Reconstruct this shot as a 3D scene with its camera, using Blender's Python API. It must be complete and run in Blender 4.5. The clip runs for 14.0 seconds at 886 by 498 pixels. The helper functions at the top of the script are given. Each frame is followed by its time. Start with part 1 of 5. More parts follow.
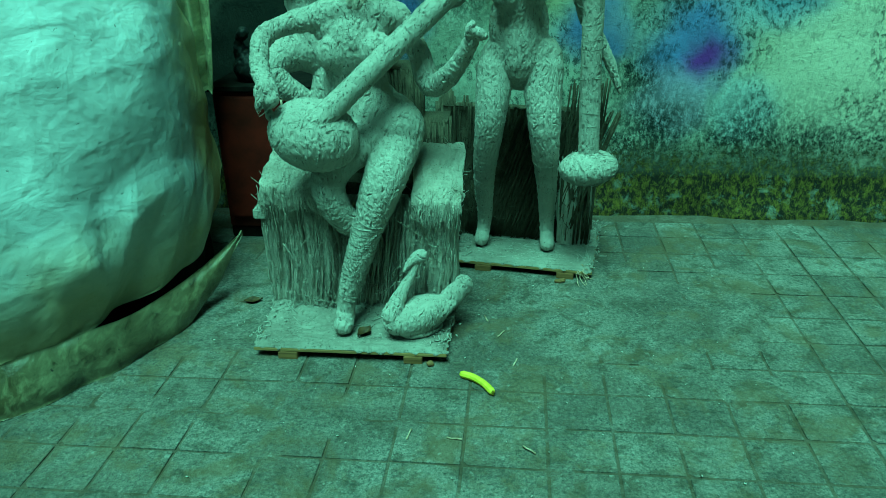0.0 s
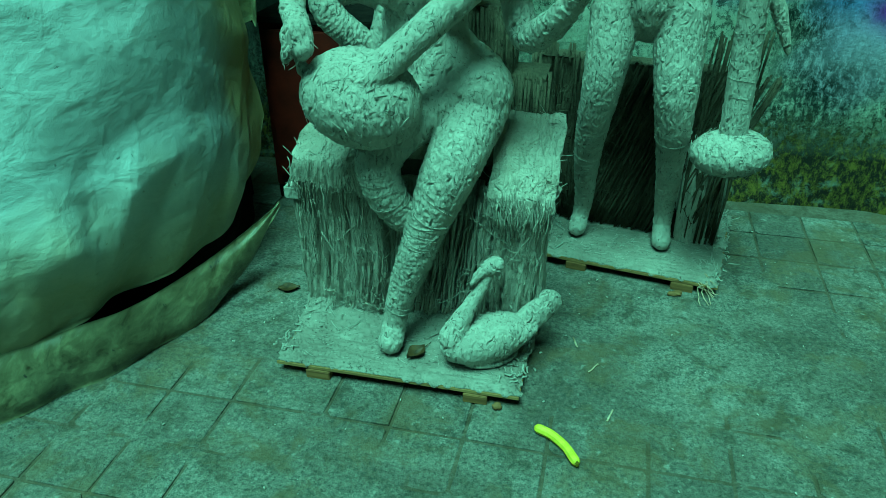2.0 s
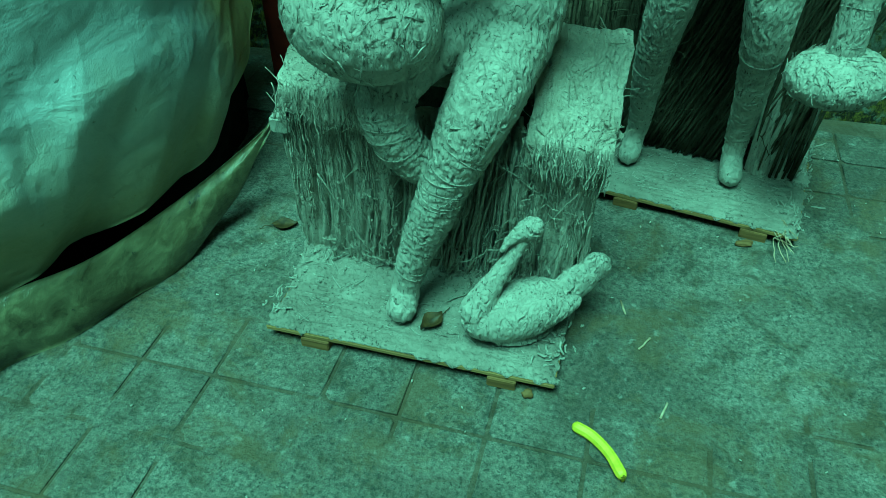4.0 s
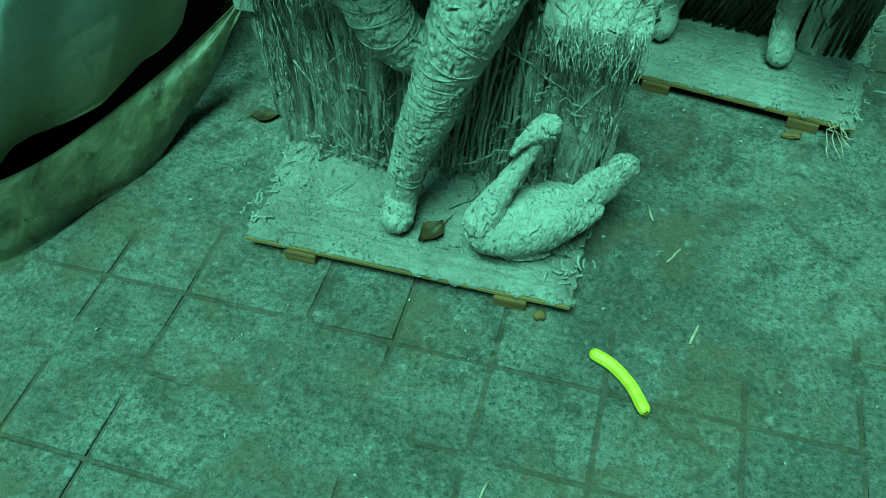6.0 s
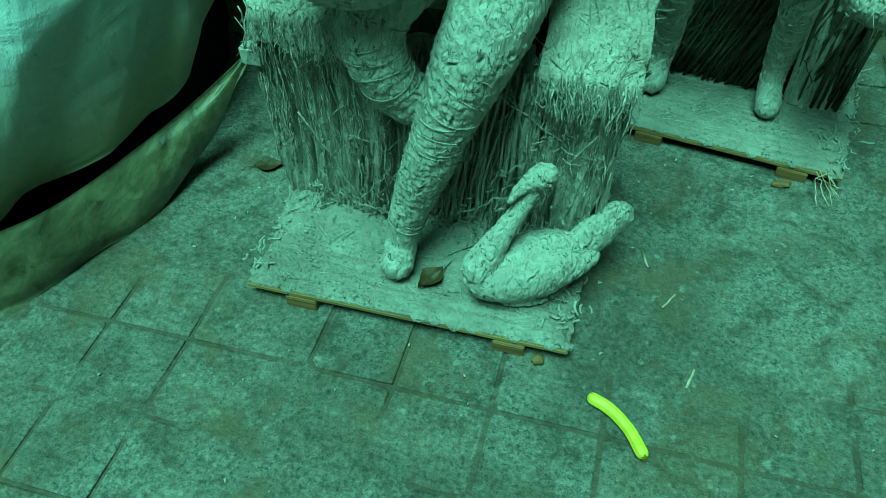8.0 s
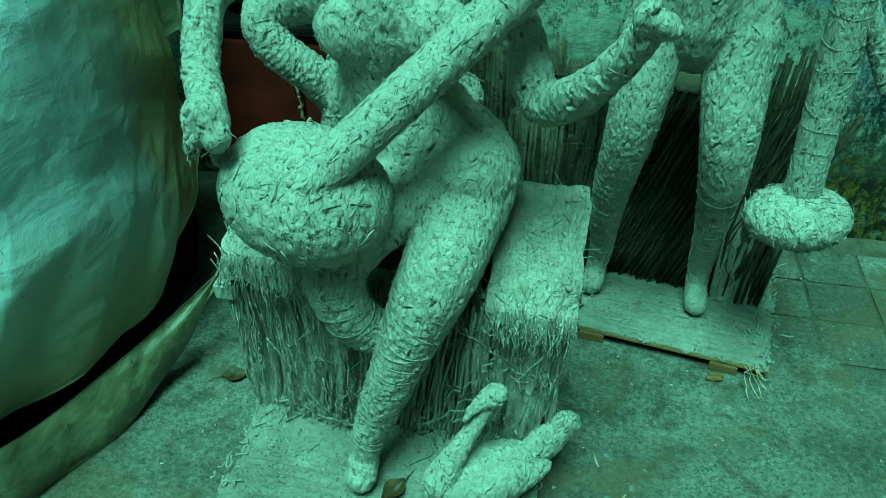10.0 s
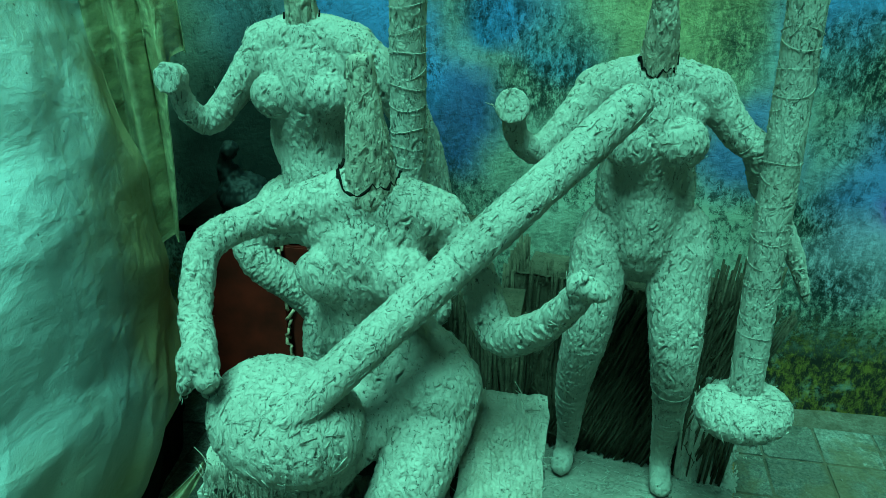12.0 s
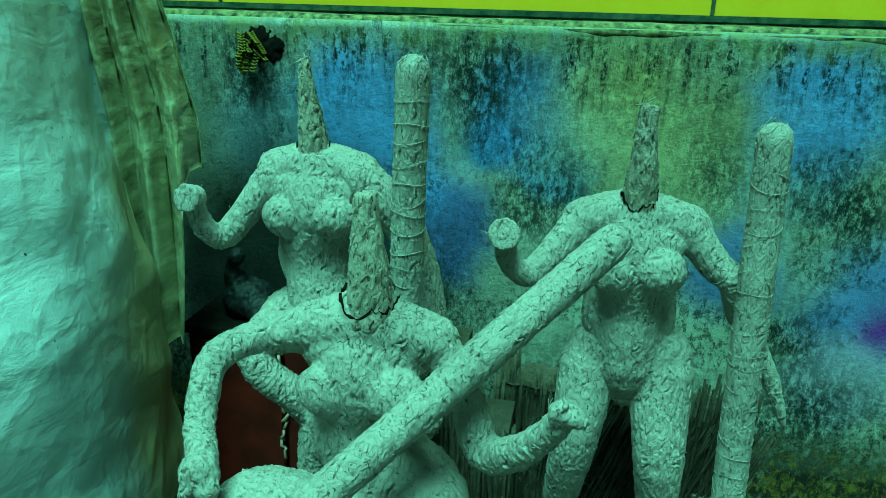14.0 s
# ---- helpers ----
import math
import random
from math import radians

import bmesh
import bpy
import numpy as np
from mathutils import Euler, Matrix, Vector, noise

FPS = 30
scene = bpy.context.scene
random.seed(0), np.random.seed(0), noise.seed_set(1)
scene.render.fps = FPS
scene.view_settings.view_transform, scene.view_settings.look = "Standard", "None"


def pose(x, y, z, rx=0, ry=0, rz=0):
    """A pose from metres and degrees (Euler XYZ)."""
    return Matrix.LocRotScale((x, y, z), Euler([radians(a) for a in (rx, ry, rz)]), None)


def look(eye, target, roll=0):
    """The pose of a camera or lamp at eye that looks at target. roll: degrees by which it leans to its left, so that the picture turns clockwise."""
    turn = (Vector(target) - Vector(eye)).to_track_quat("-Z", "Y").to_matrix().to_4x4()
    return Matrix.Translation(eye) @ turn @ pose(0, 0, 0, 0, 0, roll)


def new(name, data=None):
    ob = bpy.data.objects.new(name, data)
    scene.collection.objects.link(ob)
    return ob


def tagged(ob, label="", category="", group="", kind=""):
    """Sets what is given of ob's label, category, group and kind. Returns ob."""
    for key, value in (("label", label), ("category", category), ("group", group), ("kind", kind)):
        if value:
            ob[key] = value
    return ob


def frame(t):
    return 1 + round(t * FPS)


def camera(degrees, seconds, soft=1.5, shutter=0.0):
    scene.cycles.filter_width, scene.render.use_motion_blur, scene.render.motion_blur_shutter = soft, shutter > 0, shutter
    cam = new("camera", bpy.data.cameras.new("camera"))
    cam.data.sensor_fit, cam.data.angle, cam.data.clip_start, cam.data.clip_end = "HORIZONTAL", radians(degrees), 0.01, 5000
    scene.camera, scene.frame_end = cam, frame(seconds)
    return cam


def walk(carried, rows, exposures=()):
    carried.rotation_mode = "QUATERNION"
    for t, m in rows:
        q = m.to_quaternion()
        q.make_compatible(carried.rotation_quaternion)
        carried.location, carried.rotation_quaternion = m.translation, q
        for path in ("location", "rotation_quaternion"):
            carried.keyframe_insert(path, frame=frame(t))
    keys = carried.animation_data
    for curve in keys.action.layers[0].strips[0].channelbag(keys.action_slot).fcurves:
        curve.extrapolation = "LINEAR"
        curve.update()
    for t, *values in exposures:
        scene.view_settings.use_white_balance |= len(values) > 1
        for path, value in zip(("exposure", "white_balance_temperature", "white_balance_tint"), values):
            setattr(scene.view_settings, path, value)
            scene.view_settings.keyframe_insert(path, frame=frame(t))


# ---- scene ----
cam = camera(61.4, 14.0, soft=0.85)
PATH = [
    (0, (0.06, 0.095, 1.475), (-0.129, 1.9, 0.634), -1.1),
    (0.5, (0.027, 0.29, 1.465), (-0.203, 2.069, 0.579), -0.4),
    (1, (0.038, 0.48, 1.409), (-0.269, 2.237, 0.504), -0.7),
    (1.5, (0.01, 0.634, 1.435), (-0.343, 2.344, 0.459), -0.2),
    (2, (-0.009, 0.782, 1.391), (-0.41, 2.458, 0.376), -0.3),
    (4.3, (-0.123, 1.271, 1.336), (-0.532, 2.686, -0.017), -0.4),
    (4.5, (-0.105, 1.298, 1.324), (-0.532, 2.684, -0.053), -1.2),
    (5, (-0.132, 1.356, 1.292), (-0.529, 2.678, -0.156), -1.3),
    (5.5, (-0.142, 1.397, 1.259), (-0.53, 2.666, -0.237), -1.7),
    (6, (-0.155, 1.443, 1.243), (-0.53, 2.646, -0.31), -1.8),
    (6.5, (-0.157, 1.452, 1.226), (-0.535, 2.64, -0.338), -2.1),
    (7, (-0.166, 1.456, 1.229), (-0.539, 2.643, -0.337), -2.1),
    (7.2, (-0.159, 1.442, 1.226), (-0.543, 2.65, -0.321), -2.3),
    (9.3, (-0.15, 1.409, 1.367), (-0.518, 2.887, 0.071), -0.3),
    (9.5, (-0.163, 1.409, 1.381), (-0.514, 2.93, 0.131), -0.3),
    (10, (-0.144, 1.413, 1.453), (-0.493, 3.001, 0.289), -0.4),
    (10.5, (-0.122, 1.401, 1.501), (-0.478, 3.056, 0.437), -1.0),
    (11, (-0.11, 1.382, 1.551), (-0.463, 3.1, 0.591), -1.2),
    (11.5, (-0.112, 1.386, 1.618), (-0.453, 3.129, 0.698), -0.6),
    (12, (-0.097, 1.382, 1.69), (-0.444, 3.148, 0.818), -0.4),
    (12.5, (-0.086, 1.372, 1.738), (-0.44, 3.159, 0.913), -0.1),
    (13, (-0.078, 1.353, 1.776), (-0.437, 3.165, 1.009), 0.3),
    (13.5, (-0.077, 1.333, 1.787), (-0.436, 3.168, 1.079), 0.8),
    (14, (-0.076, 1.31, 1.794), (-0.437, 3.167, 1.143), 1.4),
]
walk(cam, [(t, look(eye, target, roll)) for t, eye, target, roll in PATH],
     exposures=[(0, 0.0, 3900, -104), (14, 0.0, 3900, -104)])

# ---------- daylight ----------
world = bpy.data.worlds.new("overcast_sky")
scene.world = world
world.use_nodes = True
wn, wl = world.node_tree.nodes, world.node_tree.links
sky = wn.new("ShaderNodeTexSky")
sky.sky_type, sky.sun_disc = "NISHITA", False
sky.sun_elevation, sky.sun_rotation = radians(70), radians(190)
sky.dust_density, sky.air_density = 4.0, 1.0
wl.new(sky.outputs[0], wn["Background"].inputs[0])
wn["Background"].inputs[1].default_value = 0.005
sun = new("sun", bpy.data.lights.new("sun", "SUN"))
sun.data.energy, sun.data.angle, sun.data.color = 5.2, radians(30), (0.985, 0.96, 0.94)
sun.matrix_world = look((-0.22, -1.25, 3.5), (0, 0, 0))


# ---------- material helpers ----------
def mat(name, rough=0.8, metal=0.0):
    m = bpy.data.materials.new(name)
    m.use_nodes = True
    b = m.node_tree.nodes["Principled BSDF"]
    b.inputs["Roughness"].default_value, b.inputs["Metallic"].default_value = rough, metal
    b.inputs["Specular IOR Level"].default_value = 0.3
    return m, m.node_tree.nodes, m.node_tree.links, b


def coords(n, l, scale=(1, 1, 1), geometry=True):
    src = n.new("ShaderNodeNewGeometry").outputs["Position"] if geometry else n.new("ShaderNodeTexCoord").outputs["Object"]
    mp = n.new("ShaderNodeMapping")
    mp.inputs["Scale"].default_value = scale
    l.new(src, mp.inputs["Vector"])
    return mp.outputs[0]


def fbm(n, l, vec, scale, detail=5, rough=0.6, distort=0.0):
    t = n.new("ShaderNodeTexNoise")
    t.inputs["Scale"].default_value, t.inputs["Detail"].default_value = scale, detail
    t.inputs["Roughness"].default_value, t.inputs["Distortion"].default_value = rough, distort
    l.new(vec, t.inputs["Vector"])
    return t.outputs["Fac"]


def ramp(n, l, fac, *stops):
    r = n.new("ShaderNodeValToRGB")
    e = r.color_ramp.elements
    while len(e) < len(stops):
        e.new(0.5)
    for el, (p, c) in zip(e, stops):
        el.position = p
        el.color = (*c, 1) if isinstance(c, tuple) else (c, c, c, 1)
    l.new(fac, r.inputs[0])
    return r.outputs[0]


def mix(n, l, fac, a, b, mode="MIX"):
    x = n.new("ShaderNodeMix")
    x.data_type, x.blend_type = "RGBA", mode
    for sock, v in ((x.inputs[0], fac), (x.inputs[6], a), (x.inputs[7], b)):
        if isinstance(v, (int, float)):
            sock.default_value = v
        elif isinstance(v, tuple):
            sock.default_value = (*v, 1)
        else:
            l.new(v, sock)
    return x.outputs[2]


def maths(n, l, op, a, b=0.0):
    x = n.new("ShaderNodeMath")
    x.operation, x.use_clamp = op, False
    for sock, v in ((x.inputs[0], a), (x.inputs[1], b)):
        if isinstance(v, (int, float)):
            sock.default_value = v
        else:
            l.new(v, sock)
    return x.outputs[0]


def bump(n, l, b, height, strength, dist, base=None):
    x = n.new("ShaderNodeBump")
    x.inputs["Strength"].default_value, x.inputs["Distance"].default_value = strength, dist
    l.new(height, x.inputs["Height"])
    if base is not None:
        l.new(base, x.inputs["Normal"])
    l.new(x.outputs[0], b.inputs["Normal"])
    return x.outputs[0]


# ---------- materials ----------
def clay_material(name, light, dark, fibre=(90, 90, 22), cracks=1.0, depth=0.0045):
    """Dried mud with chopped straw: even grey, small pits, a fibrous relief and few fine cracks."""
    m, n, l, b = mat(name, 0.92)
    b.inputs["Specular IOR Level"].default_value = 0.2
    p = coords(n, l)
    big = fbm(n, l, p, 6, 4)
    mid = fbm(n, l, p, 38, 7, 0.72)
    fine = fbm(n, l, p, 150, 5, 0.75)
    streak = fbm(n, l, coords(n, l, fibre), 2.2, 4, 0.65, 0.5)
    c = ramp(n, l, big, (0.3, dark), (0.60, light))
    c = mix(n, l, ramp(n, l, mid, (0.34, 0.45), (0.52, 0.0)), c, dark)
    c = mix(n, l, ramp(n, l, fine, (0.58, 0.0), (0.74, 0.8)), c, tuple(min(1, v * 1.18) for v in light))
    # dark dashes along the fibre: shadows of straw flakes drawn in colour
    c = mix(n, l, ramp(n, l, streak, (0.24, 0.7), (0.33, 0.0)), c, tuple(v * 0.45 for v in dark))
    # pits where straw has fallen out
    pit = maths(n, l, "MULTIPLY", ramp(n, l, fbm(n, l, coords(n, l, (1, 1, 0.36)), 150, 3, 0.6, 0.4), (0.60, 0.0), (0.66, 1.0)),
                ramp(n, l, fbm(n, l, p, 13, 3), (0.40, 0.0), (0.56, 1.0)))
    c = mix(n, l, maths(n, l, "MULTIPLY", pit, 0.85 * cracks), c, tuple(v * 0.16 for v in dark))
    # a few shrinkage cracks
    warp = n.new("ShaderNodeTexNoise")
    warp.inputs["Scale"].default_value, warp.inputs["Detail"].default_value = 26, 4
    l.new(p, warp.inputs["Vector"])
    add = n.new("ShaderNodeVectorMath")
    add.operation = "MULTIPLY_ADD"
    add.inputs[1].default_value = (0.035, 0.035, 0.05)
    l.new(warp.outputs["Color"], add.inputs[0])
    l.new(p, add.inputs[2])
    mp = n.new("ShaderNodeMapping")
    mp.inputs["Scale"].default_value = (fibre[0] * 0.45, fibre[1] * 0.45, fibre[2] * 0.9)
    l.new(add.outputs[0], mp.inputs[0])
    vo = n.new("ShaderNodeTexVoronoi")
    vo.feature = "DISTANCE_TO_EDGE"
    vo.inputs["Scale"].default_value = 1.0
    l.new(mp.outputs[0], vo.inputs["Vector"])
    where = ramp(n, l, fbm(n, l, p, 17, 5, 0.8), (0.565, 0.0), (0.62, 1.0))
    crack = maths(n, l, "MULTIPLY", ramp(n, l, vo.outputs["Distance"], (0.008, 1.0), (0.035, 0.0)), where)
    c = mix(n, l, maths(n, l, "MULTIPLY", crack, 0.8 * cracks), c, tuple(v * 0.16 for v in dark))
    l.new(c, b.inputs["Base Color"])
    shred = fbm(n, l, coords(n, l, (1, 1, 0.5)), 78, 4, 0.62, 1.2)
    h = maths(n, l, "ADD", maths(n, l, "MULTIPLY", streak, 0.40), maths(n, l, "MULTIPLY", fine, 0.18))
    h = maths(n, l, "ADD", h, ramp(n, l, shred, (0.36, 0.0), (0.46, 0.5), (0.54, 0.62), (0.63, 1.0)))
    h = maths(n, l, "SUBTRACT", h, maths(n, l, "MULTIPLY", maths(n, l, "MAXIMUM", crack, pit), 0.8 * cracks))
    bump(n, l, b, h, 1.0, depth)
    return m


CLAY = clay_material("grey_clay", (0.50, 0.487, 0.44), (0.385, 0.376, 0.335), cracks=0.9, depth=0.0033)
MUD_STRAW = clay_material("clay_coated_straw", (0.56, 0.54, 0.48), (0.33, 0.315, 0.265), (110, 110, 7), 0.7, 0.0045)
PALLET_CLAY = clay_material("brushed_clay", (0.36, 0.35, 0.31), (0.20, 0.19, 0.165), (6, 150, 60), 0.8, 0.0032)
# straw inside and behind the figures, its colour darkened to carry the shade there
SHADED_STRAW = clay_material("shaded_straw", (0.13, 0.12, 0.085), (0.04, 0.036, 0.024), (140, 140, 9))
PEG = clay_material("pith_peg", (0.52, 0.495, 0.42), (0.32, 0.30, 0.24), (60, 60, 8))


def wood_material(name, light, dark):
    m, n, l, b = mat(name, 0.75)
    p = coords(n, l, (4, 60, 60))
    g = fbm(n, l, p, 1.0, 6, 0.6, 0.8)
    l.new(ramp(n, l, g, (0.3, dark), (0.65, light)), b.inputs["Base Color"])
    bump(n, l, b, g, 0.4, 0.002)
    return m


RAW_WOOD = wood_material("raw_pine", (0.30, 0.23, 0.095), (0.12, 0.088, 0.036))
BATTEN = wood_material("old_batten", (0.20, 0.14, 0.055), (0.08, 0.055, 0.022))


def floor_material(name, joint=False):
    m, n, l, b = mat(name, 0.7)
    p = coords(n, l)
    big = fbm(n, l, p, 2.3, 5, 0.6, 0.4)
    mid = fbm(n, l, p, 11, 6, 0.7, 0.3)
    fine = fbm(n, l, p, 150, 4, 0.7)
    c = ramp(n, l, big, (0.32, (0.10, 0.095, 0.08)), (0.5, (0.165, 0.16, 0.138)), (0.68, (0.25, 0.245, 0.22)))
    c = mix(n, l, ramp(n, l, mid, (0.38, 1.0), (0.5, 0.0)), c, (0.092, 0.088, 0.068))
    c = mix(n, l, ramp(n, l, mid, (0.56, 0.0), (0.74, 0.45)), c, (0.34, 0.34, 0.31))
    c = mix(n, l, ramp(n, l, fine, (0.57, 0.0), (0.70, 0.5)), c, (0.07, 0.07, 0.06))
    grain = ramp(n, l, fbm(n, l, p, 95, 9, 0.88), (0.38, 0.52), (0.62, 1.35))
    c = mix(n, l, 1.0, c, grain, "MULTIPLY")
    c = mix(n, l, 1.0, c, ramp(n, l, fbm(n, l, p, 62, 8, 0.80, 0.3), (0.36, 0.50), (0.5, 0.98), (0.64, 1.28)), "MULTIPLY")
    c = mix(n, l, ramp(n, l, fbm(n, l, p, 120, 3, 0.6), (0.60, 0.0), (0.66, 0.8)), c, (0.03, 0.032, 0.028))
    c = mix(n, l, ramp(n, l, fbm(n, l, p, 3.7, 6, 0.7, 0.4), (0.50, 0.0), (0.60, 0.6)), c, (0.10, 0.085, 0.045))
    pits = maths(n, l, "MULTIPLY", ramp(n, l, fbm(n, l, p, 75, 7, 0.8), (0.51, 0.0), (0.56, 1.0)), ramp(n, l, fbm(n, l, p, 4.5, 3), (0.42, 0.0), (0.56, 1.0)))
    c = mix(n, l, maths(n, l, "MULTIPLY", pits, 0.55), c, (0.035, 0.04, 0.036))
    c = mix(n, l, ramp(n, l, fbm(n, l, p, 30, 3), (0.64, 0.0), (0.72, 0.4)), c, (0.38, 0.38, 0.35))
    if joint:
        sp = n.new("ShaderNodeSeparateXYZ")
        l.new(p, sp.inputs[0])
        deep = n.new("ShaderNodeMapRange")
        for i, v in ((1, -0.0004), (2, -0.0016), (3, 0.0), (4, 0.62)):
            deep.inputs[i].default_value = v
        l.new(sp.outputs["Z"], deep.inputs[0])
        c = mix(n, l, deep.outputs[0], c, mix(n, l, mid, (0.020, 0.017, 0.010), (0.10, 0.082, 0.045)))
    else:
        oi = n.new("ShaderNodeObjectInfo")
        tone = ramp(n, l, oi.outputs["Random"], (0.0, 0.88), (1.0, 1.08))
        c = mix(n, l, 1.0, c, tone, "MULTIPLY")
    l.new(c, b.inputs["Base Color"])
    l.new(ramp(n, l, mid, (0.3, 0.55), (0.7, 0.85)), b.inputs["Roughness"])
    h = maths(n, l, "ADD", maths(n, l, "MULTIPLY", mid, 2.0), maths(n, l, "MULTIPLY", fine, 0.5))
    bump(n, l, b, h, 1.0, 0.006)
    return m


TILE = floor_material("worn_cement_tile")
JOINT = floor_material("dirt_joint", True)


def wall_material():
    m, n, l, b = mat("painted_mouldy_plaster", 0.85)
    p = coords(n, l)
    sep = n.new("ShaderNodeSeparateXYZ")
    l.new(p, sep.inputs[0])
    big, mid = fbm(n, l, p, 2.5, 5, 0.65, 0.5), fbm(n, l, p, 9, 7, 0.72, 0.4)
    fine = fbm(n, l, p, 60, 5, 0.7)
    run = fbm(n, l, coords(n, l, (22, 22, 2.5)), 1.5, 5, 0.7)
    c = ramp(n, l, big, (0.3, (0.26, 0.275, 0.215)), (0.5, (0.44, 0.46, 0.37)), (0.7, (0.60, 0.62, 0.53)))
    # wobbling coordinates give the sprayed and other patches a soft uneven rim
    nz = n.new("ShaderNodeTexNoise")
    nz.inputs["Scale"].default_value, nz.inputs["Detail"].default_value = 5.0, 4
    l.new(p, nz.inputs["Vector"])
    off = n.new("ShaderNodeVectorMath")
    off.operation = "MULTIPLY_ADD"
    off.inputs[1].default_value, off.inputs[2].default_value = (0.22, 0, 0.22), (-0.11, 0, -0.11)
    l.new(nz.outputs["Color"], off.inputs[0])
    wob = n.new("ShaderNodeVectorMath")
    l.new(p, wob.inputs[0])
    l.new(off.outputs[0], wob.inputs[1])

    def blob(x, z, r, col, amount=1.0, soft=0.5):
        nonlocal c
        d = n.new("ShaderNodeVectorMath")
        d.operation = "DISTANCE"
        d.inputs[1].default_value = (x, WALL_Y, z)
        l.new(wob.outputs[0], d.inputs[0])
        mr = n.new("ShaderNodeMapRange")
        mr.interpolation_type = "SMOOTHSTEP"
        for i, v in ((1, r * soft), (2, r * 1.25), (3, amount), (4, 0.0)):
            mr.inputs[i].default_value = v
        l.new(d.outputs["Value"], mr.inputs[0])
        c = mix(n, l, mr.outputs[0], c, col)

    blue, white = (0.27, 0.34, 0.78), (0.80, 0.78, 0.62)
    blob(1.72, 0.90, 0.72, white, 0.92, 0.25)
    blob(-1.15, 1.30, 0.26, (0.34, 0.40, 0.60), 0.6)
    blob(-0.85, 1.42, 0.26, blue, 0.95)
    blob(-0.58, 1.0, 0.24, (0.10, 0.12, 0.40), 0.9)
    blob(-0.70, 1.18, 0.20, blue, 0.8)
    blob(-0.40, 1.33, 0.12, (0.20, 0.28, 0.64), 0.9)
    blob(1.25, 1.20, 0.30, (0.22, 0.30, 0.58), 0.7)
    blob(0.55, 1.20, 0.16, (0.24, 0.30, 0.50), 0.5)
    blob(0.60, 1.46, 0.22, blue, 0.9)
    blob(0.95, 1.52, 0.20, (0.17, 0.24, 0.56), 0.9)
    blob(0.42, 0.95, 0.20, (0.14, 0.17, 0.46), 0.85)
    blob(0.86, 0.86, 0.26, (0.20, 0.24, 0.60), 0.9)
    blob(0.80, 0.58, 0.20, (0.48, 0.48, 0.66), 0.7)
    blob(1.15, 0.55, 0.18, (0.60, 0.66, 0.76), 0.6)
    blob(0.95, 0.77, 0.14, (0.10, 0.035, 0.33), 1.0, 0.1)
    # three near-black blobs: mouldy plaster with the shade beside the tarpaulin painted in
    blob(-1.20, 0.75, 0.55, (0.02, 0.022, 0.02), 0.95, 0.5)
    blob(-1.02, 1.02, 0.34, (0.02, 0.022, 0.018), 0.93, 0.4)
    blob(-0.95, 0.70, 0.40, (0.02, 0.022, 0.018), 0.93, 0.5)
    blob(-0.32, 1.42, 0.22, blue, 0.85)
    blob(-0.16, 1.24, 0.13, (0.24, 0.33, 0.66), 0.8)
    blob(0.06, 1.50, 0.28, (0.60, 0.57, 0.18), 0.8, 0.1)
    blob(0.14, 1.26, 0.32, (0.60, 0.60, 0.30), 0.7, 0.1)
    blob(0.36, 1.42, 0.20, (0.42, 0.42, 0.22), 0.5, 0.1)
    blob(-0.10, 1.36, 0.20, (0.60, 0.62, 0.44), 0.65, 0.1)
    blob(0.62, 1.02, 0.20, (0.46, 0.48, 0.36), 0.5, 0.1)
    def mouldy(x, z, r, amount):
        nonlocal c
        d = n.new("ShaderNodeVectorMath")
        d.operation = "DISTANCE"
        d.inputs[1].default_value = (x, WALL_Y, z)
        l.new(wob.outputs[0], d.inputs[0])
        mr = n.new("ShaderNodeMapRange")
        for i, v in ((1, r * 0.3), (2, r * 1.3), (3, amount), (4, 0.0)):
            mr.inputs[i].default_value = v
        l.new(d.outputs["Value"], mr.inputs[0])
        crust = ramp(n, l, fbm(n, l, coords(n, l, (1, 1, 0.55)), 48, 10, 0.86, 0.2), (0.43, 0.0), (0.53, 1.0))
        c = mix(n, l, maths(n, l, "MULTIPLY", mr.outputs[0], crust), c, (0.018, 0.024, 0.02))

    for spot in ((-0.45, 1.52, 0.26, 1.0), (-0.22, 1.12, 0.22, 0.9), (0.33, 1.25, 0.16, 0.8), (0.74, 1.18, 0.20, 1.0), (1.0, 1.30, 0.2, 0.9),
                 (-0.70, 0.75, 0.34, 1.0), (-1.25, 1.5, 0.2, 0.9), (0.10, 1.55, 0.3, 0.5), (0.62, 0.72, 0.16, 1.0), (0.72, 0.45, 0.2, 1.0), (1.2, 0.42, 0.18, 0.9), (1.5, 0.36, 0.15, 0.8)):
        mouldy(*spot)
    # black mould: along the coping, in blotches and above the ground
    z = sep.outputs["Z"]

    def band(z0, z1, z2, z3):
        up = n.new("ShaderNodeMapRange")
        up.inputs[1].default_value, up.inputs[2].default_value = z0, z1
        dn = n.new("ShaderNodeMapRange")
        dn.inputs[1].default_value, dn.inputs[2].default_value = z3, z2
        l.new(z, up.inputs[0])
        l.new(z, dn.inputs[0])
        return maths(n, l, "MULTIPLY", up.outputs[0], dn.outputs[0])

    rough = fbm(n, l, coords(n, l, (1, 1, 0.6)), 42, 9, 0.82, 0.3)
    spots = ramp(n, l, mid, (0.50, 0.0), (0.60, 1.0))
    grit = ramp(n, l, fine, (0.40, 0.45), (0.56, 1.0))
    runs = ramp(n, l, run, (0.46, 0.0), (0.62, 1.0))
